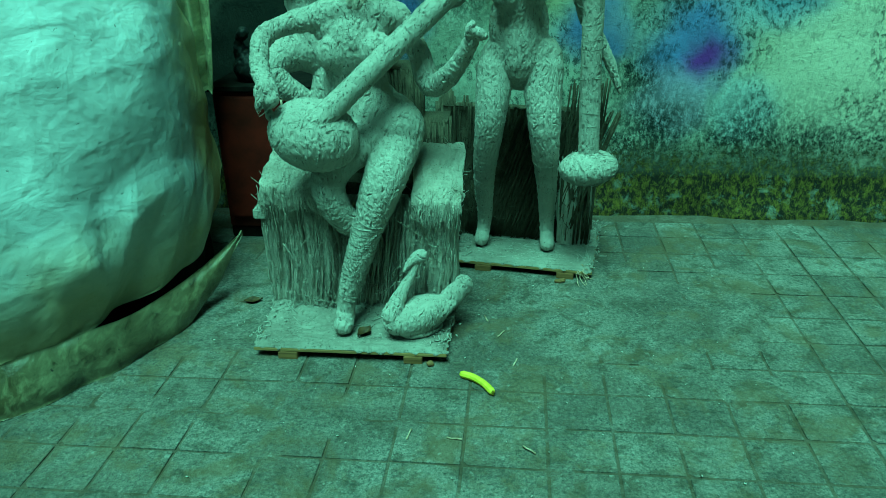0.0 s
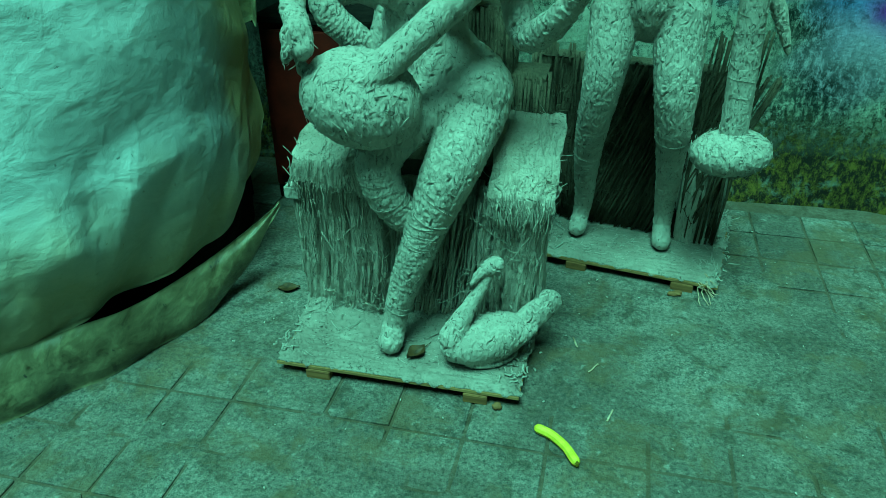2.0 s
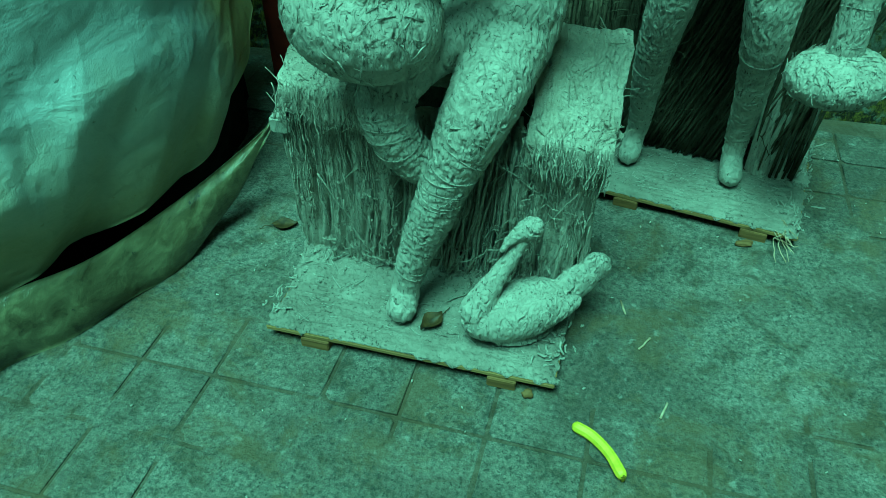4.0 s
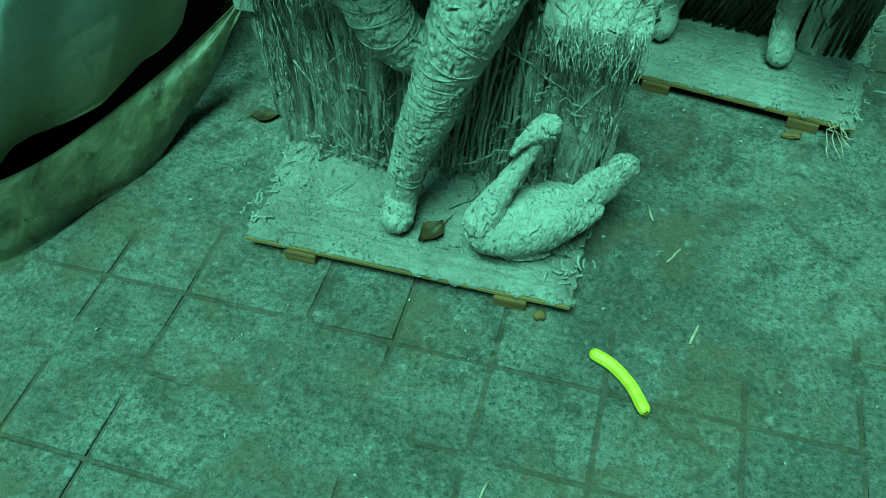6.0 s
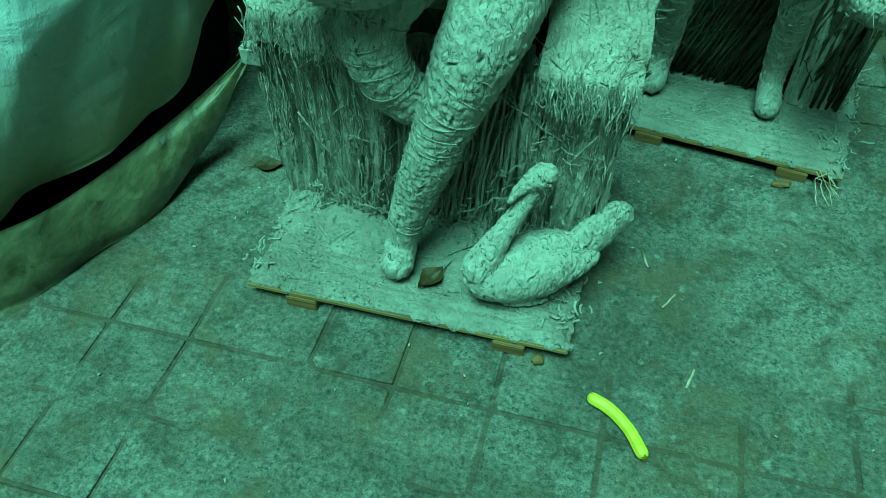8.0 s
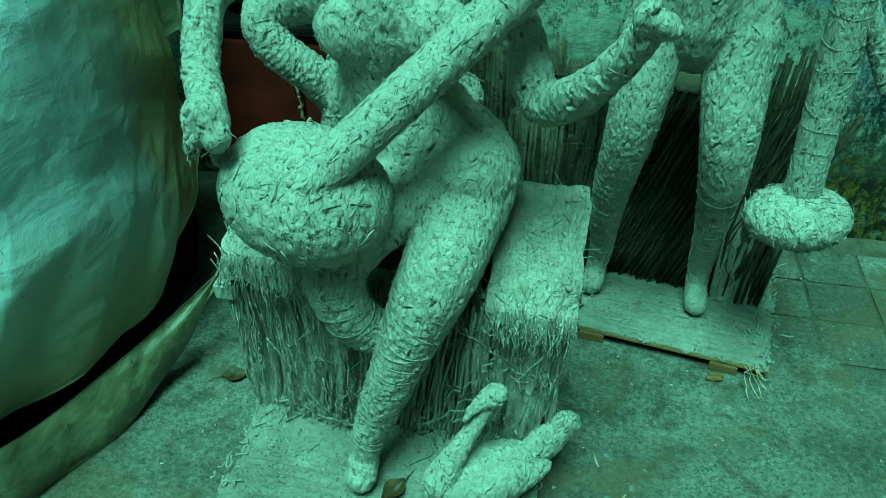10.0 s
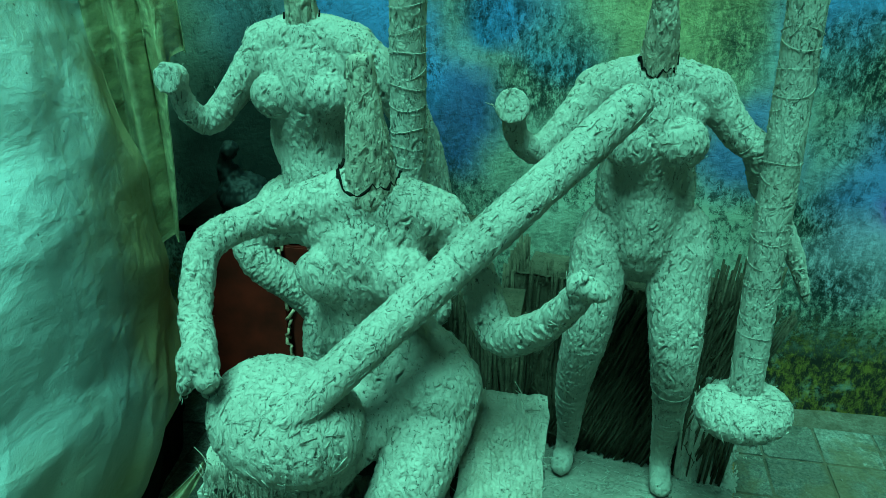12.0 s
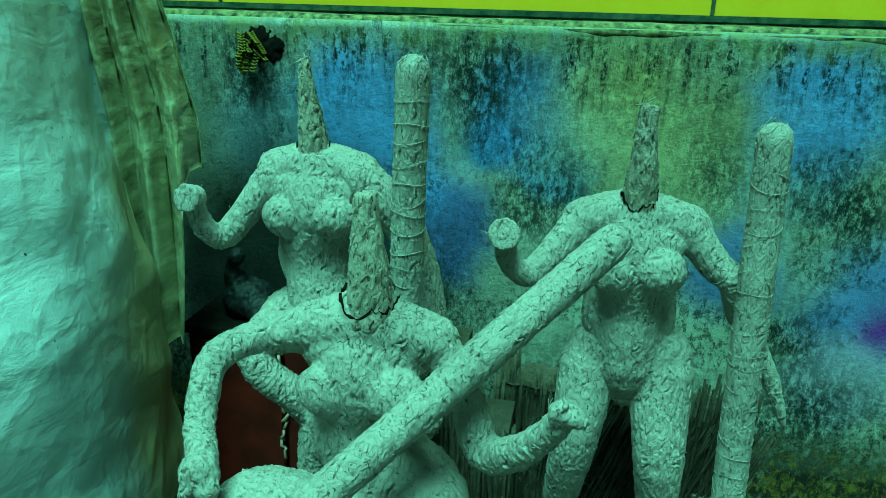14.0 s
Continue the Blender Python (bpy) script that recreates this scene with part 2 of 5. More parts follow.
    top = maths(n, l, "MULTIPLY", band(1.28, 1.64, 1.66, 1.70), maths(n, l, "MULTIPLY", maths(n, l, "ADD", runs, 0.5), ramp(n, l, rough, (0.45, 0.0), (0.49, 1.0))))
    low = maths(n, l, "MULTIPLY", band(0.12, 0.25, 0.40, 0.74), maths(n, l, "MULTIPLY", ramp(n, l, mid, (0.34, 0.2), (0.50, 1.0)), ramp(n, l, rough, (0.40, 0.0), (0.49, 1.0))))
    blot = maths(n, l, "MULTIPLY", ramp(n, l, rough, (0.49, 0.0), (0.525, 1.0)), ramp(n, l, fbm(n, l, p, 2.4, 4, 0.6), (0.46, 0.0), (0.56, 1.0)))
    blot = maths(n, l, "MULTIPLY", maths(n, l, "MAXIMUM", blot, maths(n, l, "MULTIPLY", spots, 0.15)), 0.85)
    vein = maths(n, l, "MULTIPLY", ramp(n, l, rough, (0.53, 0.0), (0.58, 1.0)), 0.5)
    blot = maths(n, l, "MAXIMUM", blot, vein)
    mould = maths(n, l, "MAXIMUM", maths(n, l, "MAXIMUM", top, low), blot)
    c = mix(n, l, maths(n, l, "MINIMUM", maths(n, l, "MULTIPLY", mould, grit), 1.0), c, (0.012, 0.016, 0.015))
    moss = maths(n, l, "MULTIPLY", band(-1.0, -0.5, 0.20, 0.40), ramp(n, l, mid, (0.30, 0.45), (0.46, 1.0)))
    c = mix(n, l, moss, c, mix(n, l, ramp(n, l, rough, (0.46, 0.0), (0.60, 1.0)), (0.008, 0.008, 0.004), (0.13, 0.115, 0.018)))
    lichen = maths(n, l, "MULTIPLY", band(1.60, 1.68, 3.0, 4.0), ramp(n, l, mid, (0.4, 0.0), (0.6, 0.8)))
    c = mix(n, l, lichen, c, (0.34, 0.36, 0.16))
    l.new(c, b.inputs["Base Color"])
    bump(n, l, b, maths(n, l, "ADD", mid, maths(n, l, "MULTIPLY", fine, 0.5)), 0.8, 0.008)
    return m


WALL_Y = 3.78
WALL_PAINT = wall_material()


def tarp_material(name, outer, stain, yellowed=False):
    m, n, l, b = mat(name, 0.30)
    b.inputs["Specular IOR Level"].default_value = 0.6
    p = coords(n, l)
    big = fbm(n, l, p, 2.2, 4, 0.6, 0.5)
    mid = fbm(n, l, p, 14, 5, 0.7)
    c = ramp(n, l, big, (0.35, stain), (0.6, outer))
    c = mix(n, l, ramp(n, l, mid, (0.58, 0.0), (0.72, 0.5)), c, tuple(v * 0.45 for v in stain))
    c = mix(n, l, ramp(n, l, fbm(n, l, p, 45, 3), (0.70, 0.0), (0.73, 0.9)), c, (0.03, 0.03, 0.03))
    if yellowed:
        sp = n.new("ShaderNodeSeparateXYZ")
        l.new(p, sp.inputs[0])
        # olive zone: real yellowing, its sloping edge also paints the cover's shaded face
        wav = maths(n, l, "MULTIPLY", maths(n, l, "SUBTRACT", fbm(n, l, p, 2.6, 4, 0.6), 0.5), 0.5)
        slope = maths(n, l, "MULTIPLY", maths(n, l, "MAXIMUM", maths(n, l, "SUBTRACT", sp.outputs["Z"], 0.95), 0.0), 0.55)
        mr = n.new("ShaderNodeMapRange")
        mr.interpolation_type = "SMOOTHSTEP"
        mr.inputs[1].default_value, mr.inputs[2].default_value = 2.72, 3.00
        l.new(maths(n, l, "ADD", maths(n, l, "SUBTRACT", sp.outputs["Y"], slope), wav), mr.inputs[0])
        dn = n.new("ShaderNodeMapRange")
        dn.inputs[1].default_value, dn.inputs[2].default_value = 0.58, 0.26
        l.new(maths(n, l, "ADD", sp.outputs["Z"], wav), dn.inputs[0])
        fac = maths(n, l, "MAXIMUM", mr.outputs[0], maths(n, l, "MULTIPLY", dn.outputs[0], 0.9))
        # greyer below about 1 m: shade of the lower cover mixed into the colour
        low_shade = n.new("ShaderNodeMapRange")
        low_shade.inputs[1].default_value, low_shade.inputs[2].default_value = 1.20, 0.85
        l.new(maths(n, l, "ADD", sp.outputs["Z"], maths(n, l, "MULTIPLY", wav, 1.6)), low_shade.inputs[0])
        c = mix(n, l, maths(n, l, "MULTIPLY", low_shade.outputs[0], 0.55), c, mix(n, l, mid, (0.22, 0.24, 0.235), (0.44, 0.47, 0.47)))
        c = mix(n, l, maths(n, l, "MULTIPLY", fac, 0.88), c, mix(n, l, mid, (0.20, 0.18, 0.065), (0.44, 0.39, 0.17)))
    else:
        # pale and dark streaks put the folds' highlights and shaded creases into the colour
        fib = fbm(n, l, coords(n, l, (26, 5, 14)), 1.3, 5, 0.65, 0.5)
        c = mix(n, l, ramp(n, l, fib, (0.48, 0.0), (0.66, 0.75)), c, tuple(min(1, v * 1.7) for v in outer))
        c = mix(n, l, ramp(n, l, fib, (0.32, 0.8), (0.44, 0.0)), c, tuple(v * 0.5 for v in stain))
    l.new(c, b.inputs["Base Color"])
    weave = fbm(n, l, coords(n, l, (1, 1, 1)), 320, 2)
    crump = fbm(n, l, p, 7, 5, 0.55, 0.15)
    rid = n.new("ShaderNodeTexNoise")
    rid.noise_type = "RIDGED_MULTIFRACTAL"
    rid.inputs["Scale"].default_value, rid.inputs["Detail"].default_value = 5.0, 3.0
    l.new(p, rid.inputs["Vector"])
    wrinkle = fbm(n, l, coords(n, l, (4, 4, 9)), 1.3, 3, 0.5, 0.6)
    h = maths(n, l, "ADD", maths(n, l, "MULTIPLY", crump, 0.6), maths(n, l, "MULTIPLY", weave, 0.05))
    h = maths(n, l, "ADD", h, maths(n, l, "MULTIPLY", wrinkle, 0.40))
    h = maths(n, l, "ADD", h, maths(n, l, "MULTIPLY", rid.outputs["Fac"], 0.16))
    # sharp pressed creases
    bend = n.new("ShaderNodeTexNoise")
    bend.inputs["Scale"].default_value = 3.0
    l.new(p, bend.inputs["Vector"])
    sway = n.new("ShaderNodeVectorMath")
    sway.operation = "MULTIPLY_ADD"
    sway.inputs[1].default_value = (0.22, 0.22, 0.22)
    l.new(bend.outputs["Color"], sway.inputs[0])
    l.new(p, sway.inputs[2])
    for sc, amount in (((3.4, 3.4, 1.3), 0.10), ((9, 9, 5), 0.05)):
        mp = n.new("ShaderNodeMapping")
        mp.inputs["Scale"].default_value = sc
        l.new(sway.outputs[0], mp.inputs[0])
        vo = n.new("ShaderNodeTexVoronoi")
        vo.feature = "DISTANCE_TO_EDGE"
        vo.inputs["Scale"].default_value = 1.0
        l.new(mp.outputs[0], vo.inputs["Vector"])
        h = maths(n, l, "ADD", h, maths(n, l, "MULTIPLY", ramp(n, l, vo.outputs["Distance"], (0.0, 1.0), (0.14, 0.0)), amount))
    bump(n, l, b, h, 0.75, 0.034)
    return m


TARP = tarp_material("silvered_tarpaulin", (0.82, 0.87, 0.90), (0.58, 0.61, 0.62), True)
TARP_BACK = tarp_material("yellowed_tarpaulin", (0.27, 0.24, 0.11), (0.135, 0.115, 0.05))
TARP_FLAP = tarp_material("muddy_tarpaulin", (0.17, 0.165, 0.095), (0.07, 0.062, 0.028))
TARP_FOLD = tarp_material("olive_tarpaulin", (0.42, 0.42, 0.26), (0.24, 0.225, 0.11))


def plain(name, c1, c2, scale=20, rough=0.6, depth=0.002):
    m, n, l, b = mat(name, rough)
    p = coords(n, l)
    f = fbm(n, l, p, scale, 6, 0.65)
    l.new(ramp(n, l, f, (0.35, c1), (0.65, c2)), b.inputs["Base Color"])
    bump(n, l, b, f, 0.4, depth)
    return m


YELLOW = plain("yellow_sheet_paint", (0.84, 0.62, 0.03), (0.90, 0.70, 0.04), 6, 0.45, 0.001)
GREEN_TRIM = plain("weathered_green_trim", (0.03, 0.045, 0.03), (0.13, 0.15, 0.09), 30, 0.7)
COPING = plain("mouldy_cement_coping", (0.012, 0.016, 0.008), (0.34, 0.34, 0.15), 34, 0.9, 0.012)
RED = plain("dark_red_paint", (0.028, 0.006, 0.004), (0.07, 0.011, 0.007), 9, 0.5)
RUST = plain("flaked_plaster_edge", (0.20, 0.16, 0.10), (0.55, 0.48, 0.36), 30, 0.8)
# near-black for shade under the cover and on the cabinet; also cracks and soil
SHADE_BLACK = plain("shade_black", (0.004, 0.004, 0.004), (0.014, 0.013, 0.011), 18, 1.0)
SHADE_BLACK.node_tree.nodes["Principled BSDF"].inputs["Specular IOR Level"].default_value = 0.05
STEM = plain("green_stalk", (0.58, 0.54, 0.04), (0.74, 0.66, 0.07), 40, 0.45, 0.001)
DRY_LEAF = plain("dry_leaf", (0.028, 0.022, 0.010), (0.085, 0.062, 0.024), 45, 0.5)
FERN = plain("fern_leaf", (0.07, 0.07, 0.008), (0.20, 0.17, 0.015), 60, 0.5)
CRUMB = plain("plaster_crumbs", (0.25, 0.24, 0.21), (0.55, 0.54, 0.50), 40, 0.9)
CONCRETE = plain("bare_concrete", (0.22, 0.22, 0.20), (0.36, 0.36, 0.33), 5, 0.9, 0.004)

# ---------- geometry helpers ----------
RNG = np.random.default_rng(7)


def lattice(p, seed):
    """Smooth value noise in -1..1 at the points p (n, 3)."""
    i = np.floor(p).astype(np.int64)
    f = p - i
    f = f * f * (3 - 2 * f)
    out = np.zeros(len(p))
    for dx in (0, 1):
        for dy in (0, 1):
            for dz in (0, 1):
                h = (i[:, 0] + dx) * 374761393 + (i[:, 1] + dy) * 668265263 + (i[:, 2] + dz) * 2147483647 + seed * 974711
                h = (h ^ (h >> 13)) * 1274126177
                h = ((h ^ (h >> 16)) & 0xFFFF) / 32767.5 - 1
                w = np.abs(1 - dx - f[:, 0]) * np.abs(1 - dy - f[:, 1]) * np.abs(1 - dz - f[:, 2])
                out += w * h
    return out


def mesh_object(name, verts, faces, material, parent=None, smooth=True):
    me = bpy.data.meshes.new(name)
    me.from_pydata([tuple(v) for v in verts], [], [tuple(f) for f in faces])
    me.materials.append(material)
    if smooth:
        me.polygons.foreach_set("use_smooth", [True] * len(me.polygons))
    me.update()
    ob = new(name, me)
    ob.parent = parent
    return ob


def part(name, bm, material, parent, label="", smooth=False):
    me = bpy.data.meshes.new(name)
    bmesh.ops.recalc_face_normals(bm, faces=bm.faces)
    bm.to_mesh(me)
    bm.free()
    me.materials.append(material)
    if smooth:
        me.polygons.foreach_set("use_smooth", [True] * len(me.polygons))
    ob = new(name, me)
    ob.parent = parent
    return tagged(ob, label)


def box(x0, x1, y0, y1, z0, z1, bevel=0.0, bm=None):
    bm = bm or bmesh.new()
    r = bmesh.ops.create_cube(bm, size=1, matrix=Matrix.LocRotScale(
        ((x0 + x1) / 2, (y0 + y1) / 2, (z0 + z1) / 2), None, (x1 - x0, y1 - y0, z1 - z0)))
    if bevel:
        es = {e for v in r["verts"] for e in v.link_edges}
        bmesh.ops.bevel(bm, geom=list(es), offset=bevel, segments=2, affect="EDGES")
    return bm


def spline(pts, steps=6):
    """Catmull-Rom through the rows of pts."""
    p = np.array(pts, float)
    if len(p) == 2:
        return np.array([p[0] + (p[1] - p[0]) * k / steps for k in range(steps + 1)])
    e = np.vstack([2 * p[0] - p[1], p, 2 * p[-1] - p[-2]])
    out = []
    for k in range(len(p) - 1):
        a, b, c, d = e[k:k + 4]
        for s in range(steps):
            t = s / steps
            out.append(0.5 * (2 * b + (c - a) * t + (2 * a - 5 * b + 4 * c - d) * t * t + (3 * b - a - 3 * c + d) * t ** 3))
    return np.array(out + [p[-1]])


def tube(pts, radii, sides=16, round_ends=True):
    """A closed tube along the polyline pts (n, 3). Returns vertices and faces."""
    pts, radii = np.array(pts, float), np.array(radii, float)
    if round_ends:
        a, b = pts[0] - pts[1], pts[-1] - pts[-2]
        a, b = a / np.linalg.norm(a), b / np.linalg.norm(b)
        ang = [(0.5, 0.87), (0.87, 0.5), (0.99, 0.12)]
        pts = np.vstack([[pts[0] + a * radii[0] * s for s, _ in ang[::-1]], pts, [pts[-1] + b * radii[-1] * s for s, _ in ang]])
        radii = np.concatenate([[radii[0] * c for _, c in ang[::-1]], radii, [radii[-1] * c for _, c in ang]])
    n = len(pts)
    tan = np.gradient(pts, axis=0)
    tan /= np.linalg.norm(tan, axis=1)[:, None] + 1e-9
    ref = np.array((0, 0, 1.0)) if abs(tan[0][2]) < 0.9 else np.array((1.0, 0, 0))
    u = np.cross(tan[0], ref)
    u /= np.linalg.norm(u)
    ang = np.arange(sides) * 2 * math.pi / sides
    v = []
    for k in range(n):
        u = u - tan[k] * u.dot(tan[k])
        u /= np.linalg.norm(u)
        w = np.cross(tan[k], u)
        v.append(pts[k] + radii[k] * (np.cos(ang)[:, None] * u + np.sin(ang)[:, None] * w))
    v = np.vstack(v)
    f = [(k * sides + j, k * sides + (j + 1) % sides, (k + 1) * sides + (j + 1) % sides, (k + 1) * sides + j)
         for k in range(n - 1) for j in range(sides)]
    f += [tuple(range(sides))[::-1], tuple((n - 1) * sides + j for j in range(sides))]
    return v, f


def join(pieces):
    vs, fs, k = [], [], 0
    for v, f in pieces:
        vs.append(np.asarray(v, float).reshape(-1, 3))
        fs += [tuple(i + k for i in q) for q in f]
        k += len(vs[-1])
    return np.vstack(vs), fs


def limb(pts, radii, steps=6, sides=18):
    r = np.array(radii, float)
    path = spline(np.column_stack([np.array(pts, float), r]), steps)
    return tube(path[:, :3], path[:, 3], sides)


def stump(pts, radii):
    """A limb with flat sawn ends."""
    path = spline(np.column_stack([np.array(pts, float), np.array(radii, float)]), 6)
    return tube(path[:, :3], path[:, 3], 18, False)


def egg(c, r, turn=0.0, tilt=0.0):
    bm = bmesh.new()
    bmesh.ops.create_icosphere(bm, subdivisions=3, radius=1.0,
                               matrix=pose(*c, 0, tilt, turn) @ Matrix.Diagonal((*r, 1)))
    v = [tuple(x.co) for x in bm.verts]
    f = [tuple(x.index for x in q.verts) for q in bm.faces]
    bm.free()
    return v, f


def fused(pieces, voxel, smooth=4):
    """The pieces grown together into one skin."""
    v, f = join(pieces)
    ob = mesh_object("fusing", v, f, CLAY)
    r = ob.modifiers.new("r", "REMESH")
    r.mode, r.voxel_size = "VOXEL", voxel
    s = ob.modifiers.new("s", "SMOOTH")
    s.factor, s.iterations = 0.5, smooth
    dg = bpy.context.evaluated_depsgraph_get()
    me = bpy.data.meshes.new_from_object(ob.evaluated_get(dg))
    old = ob.data
    bpy.data.objects.remove(ob)
    bpy.data.meshes.remove(old)
    return me


def lumpy(me, amp, seed=1, stretch=(1, 1, 1), slits=0, bands=()):
    """Hand-pressed relief: soft lumps, torn slits with one raised lip, and bands where a limb is wound."""
    n = len(me.vertices)
    co, no = np.empty(n * 3), np.empty(n * 3)
    me.vertices.foreach_get("co", co)
    me.vertices.foreach_get("normal", no)
    co, no = co.reshape(-1, 3), no.reshape(-1, 3)
    q = co * np.array(stretch)
    d = amp * (lattice(q * 9, seed) * 0.55 + lattice(q * np.array((36, 36, 22)), seed + 1) * 0.28)
    d += amp * (0.50 * lattice(q * np.array((105, 105, 50)), seed + 2) + 0.50 * lattice(q * np.array((170, 170, 90)), seed + 3))
    rs = np.random.default_rng(seed)
    for k in rs.integers(0, n, slits):
        c, w = co[k], no[k]
        t = np.array((0, 0, 1.0)) + rs.normal(0, 0.55, 3)
        t -= w * t.dot(w)
        t /= np.linalg.norm(t) + 1e-9
        ln, wd, deep = rs.uniform(0.006, 0.018), rs.uniform(0.0018, 0.0030), rs.uniform(0.003, 0.0075)
        near = np.flatnonzero((np.abs(co - c) < ln * 1.1).all(axis=1))
        r = co[near] - c
        a, e = r @ t, r @ np.cross(w, t)
        e = e + 0.0018 * np.sin(a * 260 + k)
        fade = np.clip(1 - (a / ln) ** 2, 0, 1)
        d[near] -= deep * fade * np.exp(-(e / wd) ** 2)
        d[near] += deep * 0.30 * fade * np.exp(-((e - 2.1 * wd) / (1.3 * wd)) ** 2)
    for pts, radii, s0, s1, step in bands:
        path = spline(np.column_stack([np.array(pts, float), np.array(radii, float)]), 10)
        ln = np.concatenate([[0], np.cumsum(np.linalg.norm(np.diff(path[:, :3], axis=0), axis=1))])
        best, arg = np.full(n, 9.0), np.zeros(n, int)
        for k, row in enumerate(path):
            ds = np.linalg.norm(co - row[:3], axis=1)
            hit = ds < best
            best[hit], arg[hit] = ds[hit], k
        along = ln[arg] + np.einsum("ij,ij->i", co - path[arg, :3], np.gradient(path[:, :3], axis=0)[arg]) / (np.linalg.norm(np.gradient(path[:, :3], axis=0), axis=1)[arg] + 1e-9)
        share = along / ln[-1]
        mask = (best < path[arg, 3] * 1.5) * np.clip((share - s0) / 0.06, 0, 1) * np.clip((s1 - share) / 0.06, 0, 1)
        saw = (along / step + 1.0 * lattice(co * 14, seed + 21) + 0.45 * lattice(co * 45, seed + 22)) % 1
        d += mask * (0.0018 * (np.minimum(saw / 0.78, (1 - saw) / 0.22) - 0.5) + 0.0007 * lattice(co * np.array((26, 26, 170)), seed + 23))
    co += no * d[:, None]
    me.vertices.foreach_set("co", co.ravel())
    me.update()
    return co, no


def strand(a, b, r, sway=0.004, seg=4, sides=4):
    a, b = np.array(a, float), np.array(b, float)
    t = np.linspace(0, 1, seg + 1)[:, None]
    p = a + (b - a) * t
    p[1:-1] += RNG.normal(0, sway, (seg - 1, 3))
    return tube(p, np.full(seg + 1, r) * RNG.uniform(0.7, 1.2, seg + 1), sides, False)


def hairs(co, no, count, length, radius, along=(0, 0, 1), bias=0.5):
    """Short straws lying on a skin."""
    out = []
    for i in RNG.integers(0, len(co), count):
        d = np.array(along) * bias * RNG.choice((-1, 1)) + RNG.normal(0, 0.6, 3)
        d -= no[i] * d.dot(no[i])
        d /= np.linalg.norm(d) + 1e-9
        ln = length * RNG.uniform(0.4, 1.3)
        lift = RNG.uniform(-0.0005, 0.0015)
        a = co[i] + no[i] * lift
        b = co[i] + d * ln + no[i] * (lift - RNG.uniform(0.02, 0.30) * ln)
        out.append(strand(a, b, radius * RNG.uniform(0.6, 1.3), 0.001, 3, 3))
    return out


def windings(pts, radii, s0, s1, gap, thick=0.0022):
    """String wound round a limb between the shares s0 and s1 of its length."""
    path = spline(np.column_stack([np.array(pts, float), np.array(radii, float)]), 12)
    ln = np.concatenate([[0], np.cumsum(np.linalg.norm(np.diff(path[:, :3], axis=0), axis=1))])
    out, s = [], s0 * ln[-1]
    while s < s1 * ln[-1]:
        c = np.array([np.interp(s, ln, path[:, k]) for k in range(4)])
        c2 = np.array([np.interp(s + 0.004, ln, path[:, k]) for k in range(3)])
        t = c2 - c[:3]
        t /= np.linalg.norm(t)
        t = t + RNG.normal(0, 0.14, 3)
        t /= np.linalg.norm(t)
        u = np.cross(t, (0.3, 0.5, 0.8))
        u /= np.linalg.norm(u)
        w = np.cross(t, u)
        a = np.linspace(0, 2 * math.pi, 25)
        rr = c[3] + thick * 0.05
        ring = c[:3] + rr * (np.cos(a)[:, None] * u + np.sin(a)[:, None] * w)
        ring += t * (0.004 * np.sin(a * 2 + s * 90))[:, None]
        out.append(tube(ring, np.full(25, thick * RNG.uniform(0.7, 1.2)), 5, False))
        s += gap * RNG.uniform(0.5, 1.5)
    return out


def clay_figure(name, pieces, extra, label, category, group="", voxel=0.0025, amp=0.0036, seed=1, straw=900, peg=None, rings=(), slits=420, bands=()):
    """One skin of clay over the pieces, with strings and straws on it, as one mesh."""
    me = fused(pieces, voxel, 18)
    co, no = lumpy(me, amp, seed, (1, 1, 1), slits, bands)
    faces = [tuple(p.vertices) for p in me.polygons]
    bpy.data.meshes.remove(me)
    skins = [(co, faces)] + extra + hairs(co, no, straw * 2 // 3, 0.020, 0.0008)
    if peg:
        me = fused([peg], 0.005, 2)
        pc, pn = lumpy(me, 0.0045, seed + 50, (1, 1, 0.5), 90)
        first = sum(len(q[1]) for q in skins)
        skins.append((pc, [tuple(p.vertices) for p in me.polygons]))
        bpy.data.meshes.remove(me)
        skins += hairs(pc, pn, 160, 0.03, 0.0014, bias=2.0)
    v, f = join(skins + list(rings))
    ob = mesh_object(name, v, f, CLAY)
    if peg:
        ob.data.materials.append(PEG)
        ob.data.materials.append(SHADE_BLACK)
        last = sum(len(q[1]) for q in rings)
        ob.data.polygons.foreach_set("material_index", [0] * first + [1] * (len(f) - first - last) + [2] * last)
    return tagged(ob, label, category, group)


def coated(name, pieces, material, parent, voxel=0.006, amp=0.003, seed=3, straw=0, label="", stretch=(1, 1, 1), slits=0):
    me = fused(pieces, voxel, 2)
    co, no = lumpy(me, amp, seed, stretch, slits)
    faces = [tuple(p.vertices) for p in me.polygons]
    ob = tagged(mesh_object(name, co, faces, material, parent), label)
    bpy.data.meshes.remove(me)
    if straw:
        fib = mesh_object("loose_fibre", *join(hairs(co, no, straw, 0.035, 0.0013)), material, ob)
        tagged(fib, "clay-wetted loose straw", kind="stuff")
    return ob


def block(x0, x1, y0, y1, z0, z1):
    v = [(x, y, z) for x in (x0, x1) for y in (y0, y1) for z in (z0, z1)]
    return v, [(0, 1, 3, 2), (4, 6, 7, 5), (0, 4, 5, 1), (2, 3, 7, 6), (0, 2, 6, 4), (1, 5, 7, 3)]


def thing(name, at, label, category, group="", kind=""):
    ob = new(name)
    ob.empty_display_size = 0.05
    ob.location = at
    return tagged(ob, label, category, group, kind)


